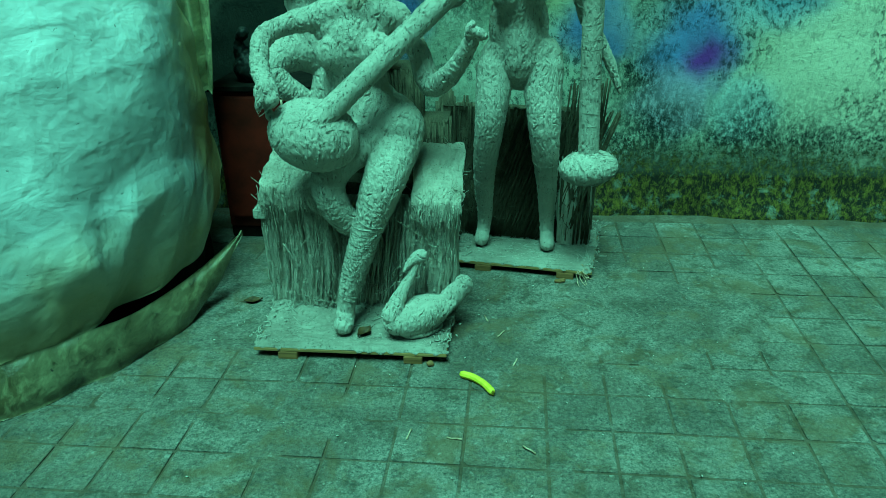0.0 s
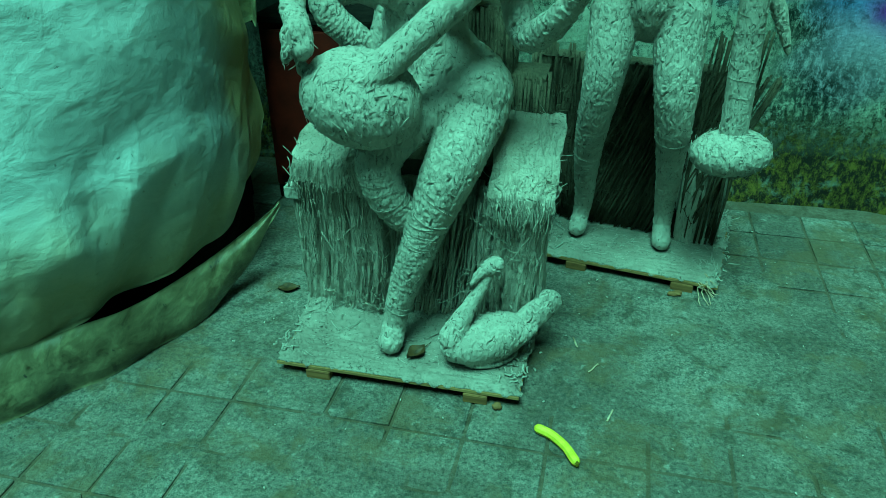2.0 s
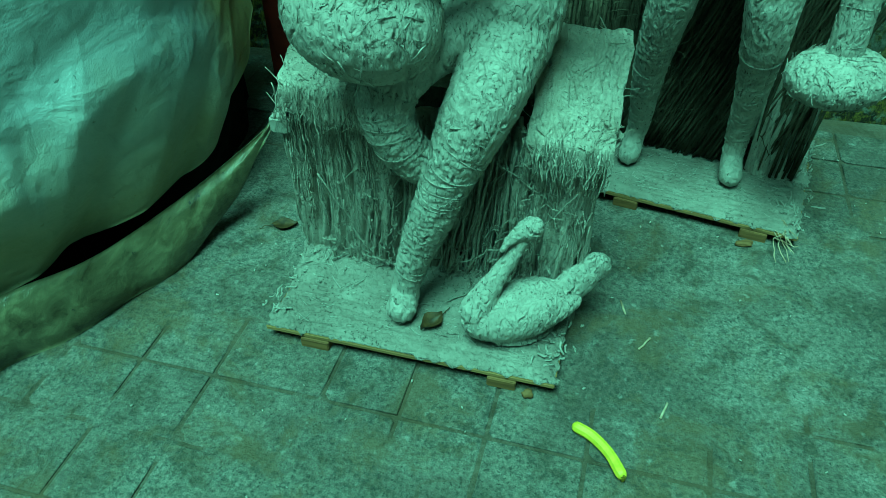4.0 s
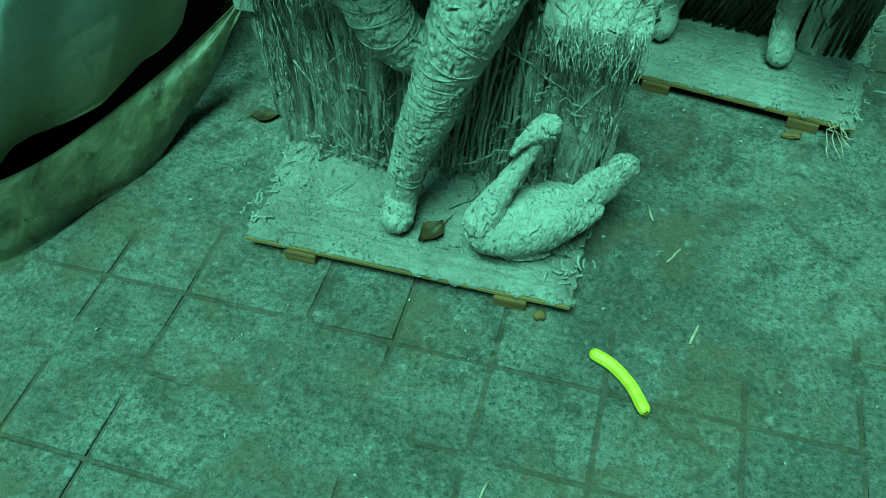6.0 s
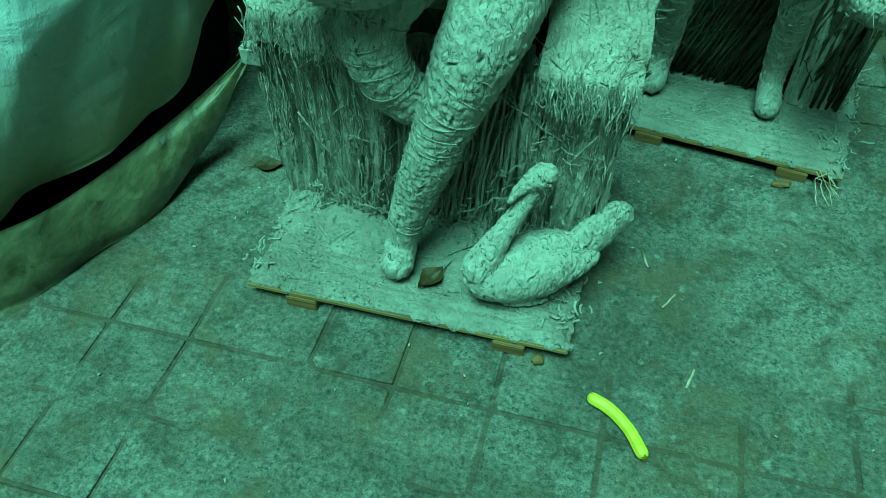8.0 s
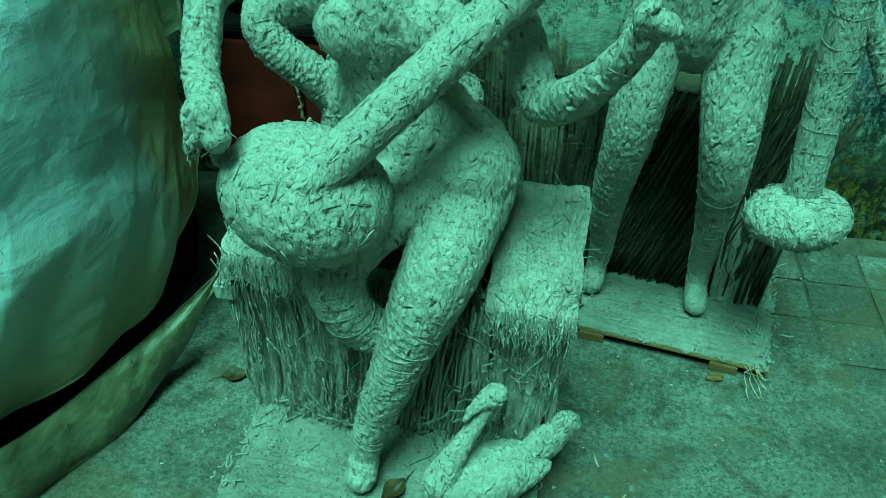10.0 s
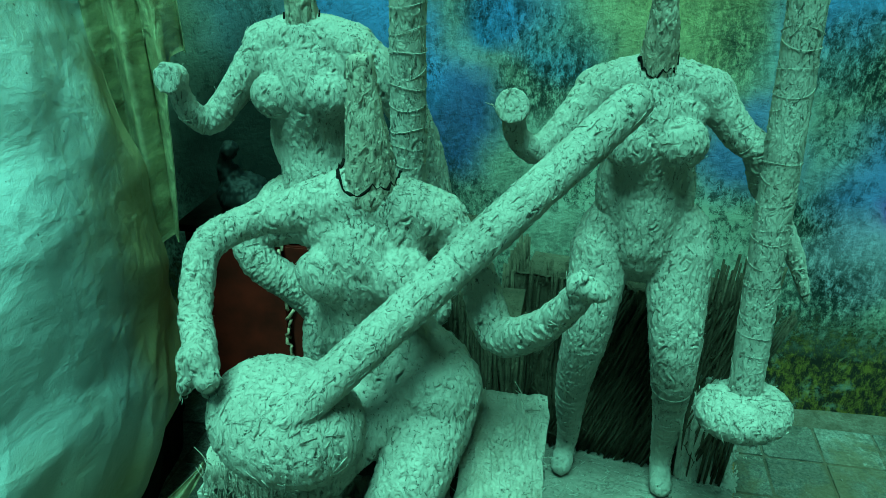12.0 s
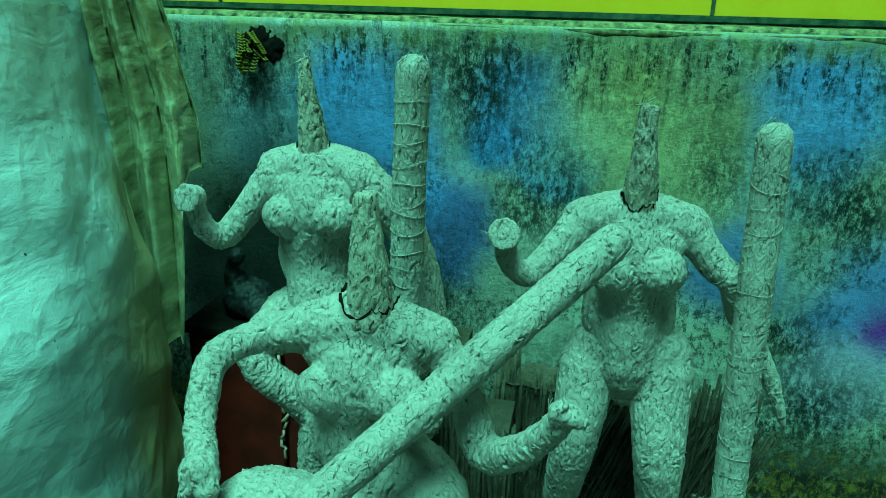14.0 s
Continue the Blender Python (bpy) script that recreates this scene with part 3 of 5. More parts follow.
def under(ob, child):
    """Hang a mesh, built in the place's own coordinates, under the thing."""
    child.parent = ob
    child.matrix_parent_inverse = Matrix.Translation(ob.location).inverted()
    return child


# ---------- the wall and the yard ----------
def build_wall():
    n, mz = 150, 70
    xs, zs = np.linspace(-3.2, 4.2, n), np.linspace(-0.05, 1.70, mz)
    X, Z = np.meshgrid(xs, zs)
    q = np.column_stack([X.ravel(), np.zeros(X.size), Z.ravel()])
    d = 0.008 * lattice(q * 3, 41) + 0.003 * lattice(q * 11, 42)
    foot = np.clip((0.24 - q[:, 2]) / 0.24, 0, 1)
    d = d - foot ** 1.5 * 0.05 * (1 + 0.5 * lattice(q * 6, 43))
    front = np.column_stack([q[:, 0], WALL_Y + d, q[:, 2]])
    back = np.column_stack([q[:, 0], np.full(len(q), WALL_Y + 0.22), q[:, 2]])
    f = [(r * n + k, r * n + k + 1, (r + 1) * n + k + 1, (r + 1) * n + k) for r in range(mz - 1) for k in range(n - 1)]
    o = n * mz
    f2 = [(a + o, d_ + o, c + o, b + o) for a, b, c, d_ in f]
    rim = [(mz - 1) * n + k for k in range(n)]
    f3 = [(rim[k], rim[k + 1], rim[k + 1] + o, rim[k] + o) for k in range(n - 1)]
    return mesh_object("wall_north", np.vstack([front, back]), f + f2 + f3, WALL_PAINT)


tagged(build_wall(), "low plaster yard wall with faded blue spray paint, black mould and painted-in shade", "wall", kind="structure")


def coping():
    n = 220
    xs = np.linspace(-3.2, 4.2, n)
    prof = [(0.004, 1.672), (-0.002, 1.692), (0.022, 1.716), (0.24, 1.722), (0.25, 1.69), (0.20, 1.672)]
    v = []
    for x in xs:
        for k, (dy, z) in enumerate(prof):
            q = np.array([[x * 9, dy * 30, z * 20]])
            v.append((x, WALL_Y + dy + 0.003 * lattice(q * 1.7, 51)[0], z + 0.003 * lattice(q * 1.3, 52)[0]))
    m = len(prof)
    f = [(k * m + j, (k + 1) * m + j, (k + 1) * m + (j + 1) % m, k * m + (j + 1) % m) for k in range(n - 1) for j in range(m)]
    return tagged(mesh_object("coping", v, f, COPING), "rough cement coping grown with lichen", "coping", kind="structure")


coping()
for nm, dims in (("wall_east", (4.2, 4.4, -4, 3.9, -0.05, 2.2)), ("wall_south", (-3.4, 4.4, -4.2, -4.0, -0.05, 2.2)), ("wall_west", (-3.4, -3.2, -4, 3.9, -0.05, 2.2))):
    tagged(part(nm, box(*dims), CONCRETE, None), "plain bare concrete yard wall", "wall", kind="structure")

# yellow painted sheets that stand on the wall, with a green rail along their foot
YEL_Y = WALL_Y + 0.10
fence = thing("sheet_fence", (0, YEL_Y, 1.722), "yellow painted metal sheets standing on the wall", "fence")
for x0, x1 in ((-3.0, -1.402), (-1.396, 0.262), (0.268, 1.9), (1.906, 3.6)):
    under(fence, part("panel", box(x0, x1, YEL_Y, YEL_Y + 0.012, 1.742, 2.5, 0.002), YELLOW, None))
bm = box(-3.0, 3.6, YEL_Y - 0.022, YEL_Y - 0.002, 1.722, 1.744, 0.004)
under(fence, part("bottom_rail", bm, GREEN_TRIM, None, "flaking dark green bottom rail"))
for x in (0.265, -1.399, 1.903):
    under(fence, part("joint_strip", box(x - 0.006, x + 0.006, YEL_Y - 0.008, YEL_Y - 0.001, 1.745, 2.5, 0.002), GREEN_TRIM, None))


# ---------- the tarpaulin ----------
def sheet(name, rows, material, parent, seed, fold=0.03, thick=0.003, label=""):
    """A crumpled sheet through a grid of points rows (m, n, 3), two skins thick."""
    g = np.array(rows, float)
    m, n = g.shape[:2]
    du, dv = np.gradient(g, axis=1), np.gradient(g, axis=0)
    no = np.cross(du, dv)
    no /= np.linalg.norm(no, axis=2)[..., None] + 1e-9
    q = g.reshape(-1, 3)
    w = 0.8 * lattice(q * np.array((2.6, 2.6, 0.7)), seed) + 0.55 * lattice(q * np.array((6.5, 6.5, 1.3)), seed + 1)
    rs = np.random.default_rng(seed)
    arc = np.concatenate([[0], np.cumsum(np.linalg.norm(np.diff(g[m // 2], axis=0), axis=1))])
    s, zz = np.tile(arc, m), q[:, 2]
    low = np.clip(1.35 - zz, 0.4, 1)
    d = fold * w * 0.8
    for k in range(9):
        th, fr = rs.uniform(0, math.pi), rs.uniform(1.4, 5.5)
        ph = (s * math.cos(th) + zz * math.sin(th)) * fr + rs.uniform(0, 1) + 0.35 * lattice(q * 2.5, seed + 10 + k)
        tri = np.abs(ph % 1 - 0.5) * 2
        mask = np.clip(lattice(q * 2.4, seed + 30 + k) * 1.8 + 0.1, 0, 1)
        d += fold * low * mask * tri * 2.1 / fr
    p = q + no.reshape(-1, 3) * d[:, None]
    p2 = p - no.reshape(-1, 3) * thick
    f = [(r * n + k, r * n + k + 1, (r + 1) * n + k + 1, (r + 1) * n + k) for r in range(m - 1) for k in range(n - 1)]
    o = m * n
    f += [(a + o, d_ + o, c + o, b + o) for a, b, c, d_ in list(f)]
    ring = list(range(n)) + [r * n + n - 1 for r in range(1, m)] + list(range(o - 2, o - n - 1, -1)) + [r * n for r in range(m - 2, 0, -1)]
    f += [(ring[i], ring[(i + 1) % len(ring)], ring[(i + 1) % len(ring)] + o, ring[i] + o) for i in range(len(ring))]
    ob = mesh_object(name, np.vstack([p, p2]), f, material)
    tagged(ob, label)
    return under(parent, ob) if parent else ob


tarp = thing("tarpaulin", (-1.5, 2.3, 0), "silvery plastic tarpaulin draped over a tall covered stack", "tarpaulin")
BODY = spline([(-2.6, 1.25), (-1.95, 1.62), (-1.53, 1.98), (-1.30, 2.34), (-1.222, 2.64), (-1.235, 2.92), (-1.290, 3.14)], 37)
heights = np.linspace(0, 1, 190)
grid = []
for h in heights:
    row = []
    for k, (x, y) in enumerate(BODY):
        u = k / (len(BODY) - 1)
        hem = 0.165 + 0.015 * math.sin(u * 9) + 0.05 * u + 0.22 * max(0, (u - 0.80) / 0.2) ** 1.6
        z = hem + (2.45 - hem) * h
        # belly low down, waist above it, shoulders drawn in at the top
        out = 0.035 * math.exp(-((z - 0.50) / 0.30) ** 2)
        out -= 0.30 * max(0, z - 1.0) + 0.08 * math.exp(-((z - 0.05) / 0.18) ** 2)
        out -= 0.24 * max(0, z - 0.55) * math.exp(-((u - 0.30) / 0.22) ** 2)
        row.append((x + out * 0.75, y - out * 0.35, z))
    grid.append(row)
top = np.array(grid[-1])
for s in np.linspace(0.06, 1, 16):
    row = top * (1 - s) + np.array((-2.9, 3.35, 2.45)) * s
    row[:, 2] += 0.10 * math.sin(math.pi * s)
    grid.append([tuple(q) for q in row + np.outer(np.linspace(-0.1, 0.1, len(row)) * s, (0.6, 1, 0))])
cover = sheet("cover", grid, TARP, tarp, 11, 0.038)
cover.data.materials.append(TARP_BACK)
inner = (len(BODY) - 1) * (len(grid) - 1)
idx = np.zeros(len(cover.data.polygons), int)
idx[inner:2 * inner] = 1
cover.data.polygons.foreach_set("material_index", idx)
LOW = spline([(-2.5, 1.18, 0.004), (-1.92, 1.62, 0.004), (-1.57, 1.90, 0.004), (-1.365, 2.135, 0.004), (-1.262, 2.30, 0.004), (-1.205, 2.50, 0.008), (-1.123, 2.683, 0.10), (-1.06, 2.82, 0.25)], 20)
HIGH = spline([(-2.5, 1.26, 0.14), (-1.93, 1.69, 0.14), (-1.57, 1.955, 0.145), (-1.365, 2.19, 0.155), (-1.285, 2.32, 0.165), (-1.220, 2.53, 0.172), (-1.15, 2.68, 0.205), (-1.062, 2.826, 0.262)], 20)
grid = []
for v in np.linspace(0, 1, 18):
    row = LOW * (1 - v) + HIGH * v
    row[:, 2] += 0.012 * np.sin(v * 7 + np.linspace(0, 5, len(row))) * min(1, v * 4)
    row[:, 0] += 0.022 * math.sin(math.pi * v) * (1 - np.linspace(0, 1, len(row)) ** 6)
    grid.append(row)
sheet("bottom_flap", grid, TARP_FLAP, tarp, 23, 0.018, 0.004, "yellowed muddy bottom flap")
grid = []
for h in np.linspace(0, 1, 70):
    row = []
    for k in range(64):
        u = k / 63
        foot = 0.74 + 0.54 * min(1, max(0, (u - 0.66) / 0.22)) ** 1.5 + 0.015 * math.sin(u * 15)
        z = foot + (2.40 - foot) * h
        ph = (u ** 0.85 * 3.2 + 0.10 * math.sin(z * 4)) % 1
        pleat = (ph / 0.72 if ph < 0.72 else (1 - ph) / 0.28) - 0.5
        x = -1.43 + 0.26 * u - 0.20 * max(0, z - 1.42) ** 1.2 * (0.5 + 0.9 * u)
        row.append((x + 0.02 * pleat, 3.17 + 0.07 * u - 0.105 * pleat * (0.55 + 0.45 * (1 - h)), z))
    grid.append(row)
sheet("hanging_fold", grid, TARP_FOLD, tarp, 31, 0.012, 0.003, "yellowed hanging fold")
# black sheet added inside the cover to stand for the shade beneath it
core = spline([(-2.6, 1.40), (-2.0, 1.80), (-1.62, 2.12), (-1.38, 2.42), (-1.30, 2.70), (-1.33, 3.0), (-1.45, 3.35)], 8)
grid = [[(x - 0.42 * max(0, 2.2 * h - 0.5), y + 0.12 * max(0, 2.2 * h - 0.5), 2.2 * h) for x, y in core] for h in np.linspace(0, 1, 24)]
ob = sheet("sacking", grid, SHADE_BLACK, None, 43, 0.02, 0.02)
tagged(ob, "near-black sheet added for the shade under the tarpaulin", "sacking")

# ---------- the dark red cabinet behind the figures ----------
cab = thing("cabinet", (-0.95, 3.45, 0), "dark red wooden cabinet with peeling paint", "cabinet")
under(cab, part("body", box(-1.32, -0.66, 3.34, 3.70, 0.06, 0.72, 0.006), RED, None))
# the shade over the cabinet is put into the black of its top board
under(cab, part("top", box(-1.34, -0.64, 3.32, 3.71, 0.722, 0.745, 0.004), SHADE_BLACK, None, "top board blackened for the shade behind the figures"))
under(cab, part("door", box(-1.29, -0.99, 3.318, 3.338, 0.12, 0.70, 0.004), RED, None))
under(cab, part("door", box(-0.975, -0.69, 3.318, 3.338, 0.12, 0.70, 0.004), RED, None))
under(cab, part("plinth", box(-1.32, -0.66, 3.35, 3.69, 0.0, 0.058, 0.004), SHADE_BLACK, None))
flakes = [strand((-0.985 + RNG.normal(0, 0.012), 3.314, z), (-0.985 + RNG.normal(0, 0.012), 3.312, z + 0.04), 0.006, 0.005, 3, 5) for z in np.arange(0.30, 0.69, 0.035)]
under(cab, tagged(mesh_object("torn_edge", *join(flakes), RUST), "torn pale paper edge"))


BIN_BAG = plain("black_plastic", (0.010, 0.011, 0.011), (0.026, 0.027, 0.027), 12, 0.6, 0.004)
bag = coated("plastic_bag", [egg((-1.16, 3.47, 0.80), (0.085, 0.08, 0.075), 20), egg((-1.09, 3.42, 0.785), (0.05, 0.05, 0.05), 0, 30), limb([(-1.19, 3.46, 0.86), (-1.205, 3.45, 0.92), (-1.18, 3.44, 0.96)], [0.04, 0.018, 0.03])],
             BIN_BAG, None, 0.006, 0.009, 61)
tagged(bag, "crumpled black plastic bag lying on the red cabinet", "bag")


# ---------- board, seat and figure ----------
def base_board(name, x0, x1, y0, y1, battens, label, heap=0.0):
    ob = thing(name, ((x0 + x1) / 2, (y0 + y1) / 2, 0), label, "pallet", "wooden pallets of the figures")
    under(ob, part("board", box(x0, x1, y0, y1, 0.028, 0.040, 0.002), RAW_WOOD, None, "raw pine board"))
    for a, b in battens:
        under(ob, part("batten", box(a, b, y0 - 0.006, y1 - 0.01, 0.0, 0.0275, 0.002), BATTEN, None, "dark batten"))
    # clay smeared over the board: brushed thin at the front, heaped at the back, ragged at the sides
    n, m = 170, 120
    i, j = np.meshgrid(np.arange(n), np.arange(m))
    i, j = i.ravel(), j.ravel()
    g = np.column_stack([x0 + (x1 - x0) * i / (n - 1), y0 + 0.004 + (y1 - y0 - 0.004) * j / (m - 1), np.zeros(n * m)])
    edge = np.minimum(np.minimum(i, n - 1 - i) / n, (m - 1 - j) / m)
    rim = np.clip(1 - edge / 0.11, 0, 1)
    rag = lattice(np.column_stack([g[:, 1] * 45, g[:, 0] * 3, g[:, 0] * 0]), 65) + 0.6 * lattice(np.column_stack([g[:, 1] * 130, g[:, 0] * 3, g[:, 0] * 0]), 66)
    outer = np.clip(1 - np.minimum(i, n - 1 - i) / 6, 0, 1)
    g[:, 0] += np.where(i > n / 2, 1, -1) * outer * 0.010 * (rag + 0.2)
    side = np.minimum(np.minimum(i, n - 1 - i) / 4, np.minimum(j / 2, (m - 1 - j) / 3))
    back = np.clip((g[:, 1] - y0 - 0.12) / 0.17, 0, 1)
    z = 0.041 + 0.009 * np.clip(side, 0, 1) + heap * back * back * (3 - 2 * back)
    q = np.column_stack([g[:, 0], g[:, 1], np.zeros(len(g))])
    z += np.clip(side, 0.1, 1) * (0.004 * lattice(q * 16, 61) + 0.0036 * lattice(q * np.array((9, 120, 1)), 62) + 0.0016 * lattice(q * np.array((40, 260, 1)), 64))
    z += rim * np.clip(side, 0, 1) * (0.010 * np.clip(lattice(q * 38, 63) + 0.15, 0, 1) + 0.006 * np.clip(lattice(q * 90, 67), 0, 1))
    g[:, 2] = np.maximum(z, 0.0415)
    lap = j == 0
    drip = lattice(q * np.array((30, 1, 1)), 68) + 0.6 * lattice(q * np.array((95, 1, 1)), 69)
    g[lap, 1] = y0 + 0.003 - 0.009 * np.clip(drip[lap] - 0.2, 0, 1)
    g[lap, 2] = 0.0412 - 0.007 * np.clip(drip[lap] - 0.15, 0, 1)
    low = g.copy()
    low[:, 2] = np.minimum(0.0405, g[:, 2] - 0.0006)
    f = [(r * n + k, r * n + k + 1, (r + 1) * n + k + 1, (r + 1) * n + k) for r in range(m - 1) for k in range(n - 1)]
    o = n * m
    ring = list(range(n)) + [r * n + n - 1 for r in range(1, m)] + list(range(o - 2, o - n - 1, -1)) + [r * n for r in range(m - 2, 0, -1)]
    f += [(ring[i], ring[(i + 1) % len(ring)], ring[(i + 1) % len(ring)] + o, ring[i] + o) for i in range(len(ring))]
    top = g.copy()
    no = np.tile((0, 0, 1.0), (len(top), 1))
    crumbs = []
    for k in range(150):
        x = (x0 + 0.02 if k % 2 else x1 - 0.02) + RNG.normal(0, 0.022)
        y = RNG.uniform(y0 + 0.02, y1)
        ht = 0.052 + heap * min(1, max(0, (y - y0 - 0.12) / 0.17)) ** 2
        crumbs.append(strand((x, y, ht), (x + RNG.normal(0, 0.014), y + RNG.normal(0, 0.02), ht + RNG.uniform(0, 0.012)), RNG.uniform(0.0014, 0.0034), 0.003, 3, 5))
    coat = under(ob, tagged(mesh_object("clay_coat", np.vstack([g, low]), f, PALLET_CLAY), "smeared clay coat with straw in it"))
    inner = top[(top[:, 0] > x0 + 0.05) & (top[:, 0] < x1 - 0.05) & (top[:, 1] > y0 + 0.04)]
    fib = mesh_object("loose_fibre", *join(hairs(inner, no[:len(inner)], 520, 0.05, 0.0013, (1, 0.2, 0), 1.0) + crumbs), CLAY, coat)
    tagged(fib, "clay-wetted loose straw", kind="stuff")
    return ob


def straw_face(x0, x1, y, z0, z1, count, r=(0.003, 0.007), lean=0.0, depth=0.02, axis="x"):
    out = []
    for k in range(count):
        s = x0 + (x1 - x0) * (k + RNG.uniform(0, 1)) / count
        yy = y + RNG.uniform(-0.5, 0.5) * depth
        a0 = z0 + (RNG.uniform(0, 0.01))
        a1 = z1 + RNG.uniform(-0.04, 0.01)
        e = s + RNG.normal(0, 0.010) + lean * (a1 - a0)
        p, q = ((s, yy, a0), (e, yy + RNG.normal(0, 0.006), a1)) if axis == "x" else ((yy, s, a0), (yy + RNG.normal(0, 0.006), e, a1))
        out.append(strand(p, q, RNG.uniform(*r), 0.0035, 6, 6))
    return out


def loose(x0, x1, y, z0, z1, count, ln=0.12, r=0.0013):
    out = []
    for _ in range(count):
        p = np.array((RNG.uniform(x0, x1), y - RNG.uniform(0, 0.014), RNG.uniform(z0, z1)))
        d = RNG.normal(0, 1, 3) * (1, 0.12, 1)
        d /= np.linalg.norm(d)
        out.append(strand(p, p + d * ln * RNG.uniform(0.4, 1.2), r * RNG.uniform(0.7, 1.6), 0.006, 5, 4))
    return out


base_1 = base_board("wooden_pallet", -0.862, -0.166, 2.298, 2.86, ((-0.772, -0.702), (-0.318, -0.252)), "clay-smeared pine base board on two dark battens", 0.058)
base_2 = base_board("wooden_pallet", -0.24, 0.386, 2.985, 3.52, ((-0.12, -0.05), (0.238, 0.31)), "clay-smeared pine base board with straw ends, beside the wall")

# seat of the front figure
SX0, SX1, SY0, SY1, SZ = -0.848, -0.146, 2.538, 2.74, 0.66


def fibre_relief(x, z, seed):
    """Depth of a face of upright straw bundles caked with clay, with dark gaps between them."""
    o = np.zeros(len(x))
    wob = lattice(np.column_stack([x * 6, o, z * 3.5]), seed)
    a = lattice(np.column_stack([x * 46 + wob, o + 7, z * 2.6]), seed + 1)
    b = lattice(np.column_stack([x * 105 + wob * 2.4, o + 3, z * 5]), seed + 2)
    c = lattice(np.column_stack([x * 230 + wob * 3, o + 5, z * 9]), seed + 3)
    gap = np.clip((-b - 0.20) / 0.25, 0, 1) * np.clip(lattice(np.column_stack([x * 16, o, z * 6]), seed + 4) * 2.2 + 0.25, 0, 1)
    chip = np.clip(lattice(np.column_stack([x * 60, o, z * 34]), seed + 5) - 0.25, 0, 1)
    return 0.007 * a + 0.0065 * b + 0.0038 * c - 0.022 * gap + 0.006 * chip


def straw_panel(name, a, b, z0, z1, lean, material, parent, seed, nx, nz=110, recess=None, label=""):
    """An upright face from a to b in plan; lean: how far its top stands out; recess: a stretch set back."""
    a, b = np.array(a), np.array(b)
    ln = np.linalg.norm(b - a)
    t = (b - a) / ln
    out = np.array((t[1], -t[0]))
    U, V = np.meshgrid(np.linspace(0, 1, nx), np.linspace(0, 1, nz))
    u, v = U.ravel(), V.ravel()
    z = z0 + (z1 - z0) * v
    d = fibre_relief(u * ln, z, seed) + lean * v
    d += 0.012 * np.clip(1 - v / 0.07, 0, 1) * lattice(np.column_stack([u * ln * 40, u * 0, u * 0]), seed + 8)
    if recess:
        x = a[0] + (b[0] - a[0]) * u
        mid, half, deep = recess
        d -= deep * np.clip((half - np.abs(x - mid - 0.02 * lattice(np.column_stack([z * 6, u * 0, u * 0]), seed + 9))) / 0.03, 0, 1)
    p = np.column_stack([a[0] + t[0] * u * ln + out[0] * d, a[1] + t[1] * u * ln + out[1] * d, z])
    ob = sheet(name, p.reshape(nz, nx, 3), material, parent, seed, 0.0, 0.012, label)
    return ob


def stool_front(z):
    return SY0 - 0.018 * (z - 0.085) / 0.45


seat = thing("straw_stool", (-0.5, 2.72, 0.052), "stool of upright straw coated with grey clay", "stool", "straw stools")
under(seat, part("core", box(SX0 + 0.05, SX1 - 0.05, SY0 + 0.075, SY1 - 0.02, 0.052, SZ - 0.10), SHADED_STRAW, None, "inner straw darkened for shade"))
straw_panel("front_face", (SX0, SY0), (SX1, SY0), 0.085, 0.525, 0.020, MUD_STRAW, seat, 101, 400, 120, (-0.455, 0.135, 0.055))
straw_panel("side_face", (SX0 + 0.012, SY1), (SX0 + 0.004, SY0 + 0.01), 0.075, 0.575, 0.0, MUD_STRAW, seat, 111, 90)
straw_panel("side_face", (SX1 - 0.004, SY0 + 0.01), (SX1 - 0.012, SY1), 0.075, 0.565, 0.0, MUD_STRAW, seat, 121, 90)
front = []
for k in range(290):
    x = RNG.uniform(SX0 + 0.005, SX1 - 0.005)
    mid = -0.60 < x < -0.31
    z0 = RNG.uniform(0.08, 0.44)
    ln = RNG.uniform(0.05, 0.26)
    tilt = RNG.normal(0, 0.05 if k % 4 else 0.4)
    z1 = min(0.505, z0 + ln)
    tilt = (min(SX1 - 0.004, max(SX0 + 0.004, x + tilt * (z1 - z0))) - x) / (z1 - z0)
    y0, y1 = stool_front(z0) + (0.040 if mid else -0.006), stool_front(z1) + (0.036 if mid else -0.008)
    front.append(strand((x, y0 - RNG.uniform(0, 0.006), z0), (x + tilt * (z1 - z0), y1 - RNG.uniform(0, 0.012), z1), RNG.uniform(0.0008, 0.0021), 0.003, 6, 5))
for q in front:
    under(seat, mesh_object("straw", *q, MUD_STRAW))
rest = straw_face(-0.60, -0.31, SY0 + 0.012, 0.08, 0.50, 44, (0.002, 0.005), 0.12, 0.03) + loose(-0.60, -0.31, SY0 - 0.004, 0.12, 0.44, 40, 0.11, 0.0016)
rest += loose(SX0 + 0.06, SX1 - 0.06, SY0 - 0.012, 0.085, 0.16, 50, 0.05, 0.0016) + loose(-0.28, SX1 - 0.07, SY0 - 0.018, 0.20, 0.44, 14, 0.07, 0.0011)
under(seat, tagged(mesh_object("straw_filling", *join(rest), MUD_STRAW), "clay-wetted tangled straw", kind="stuff"))


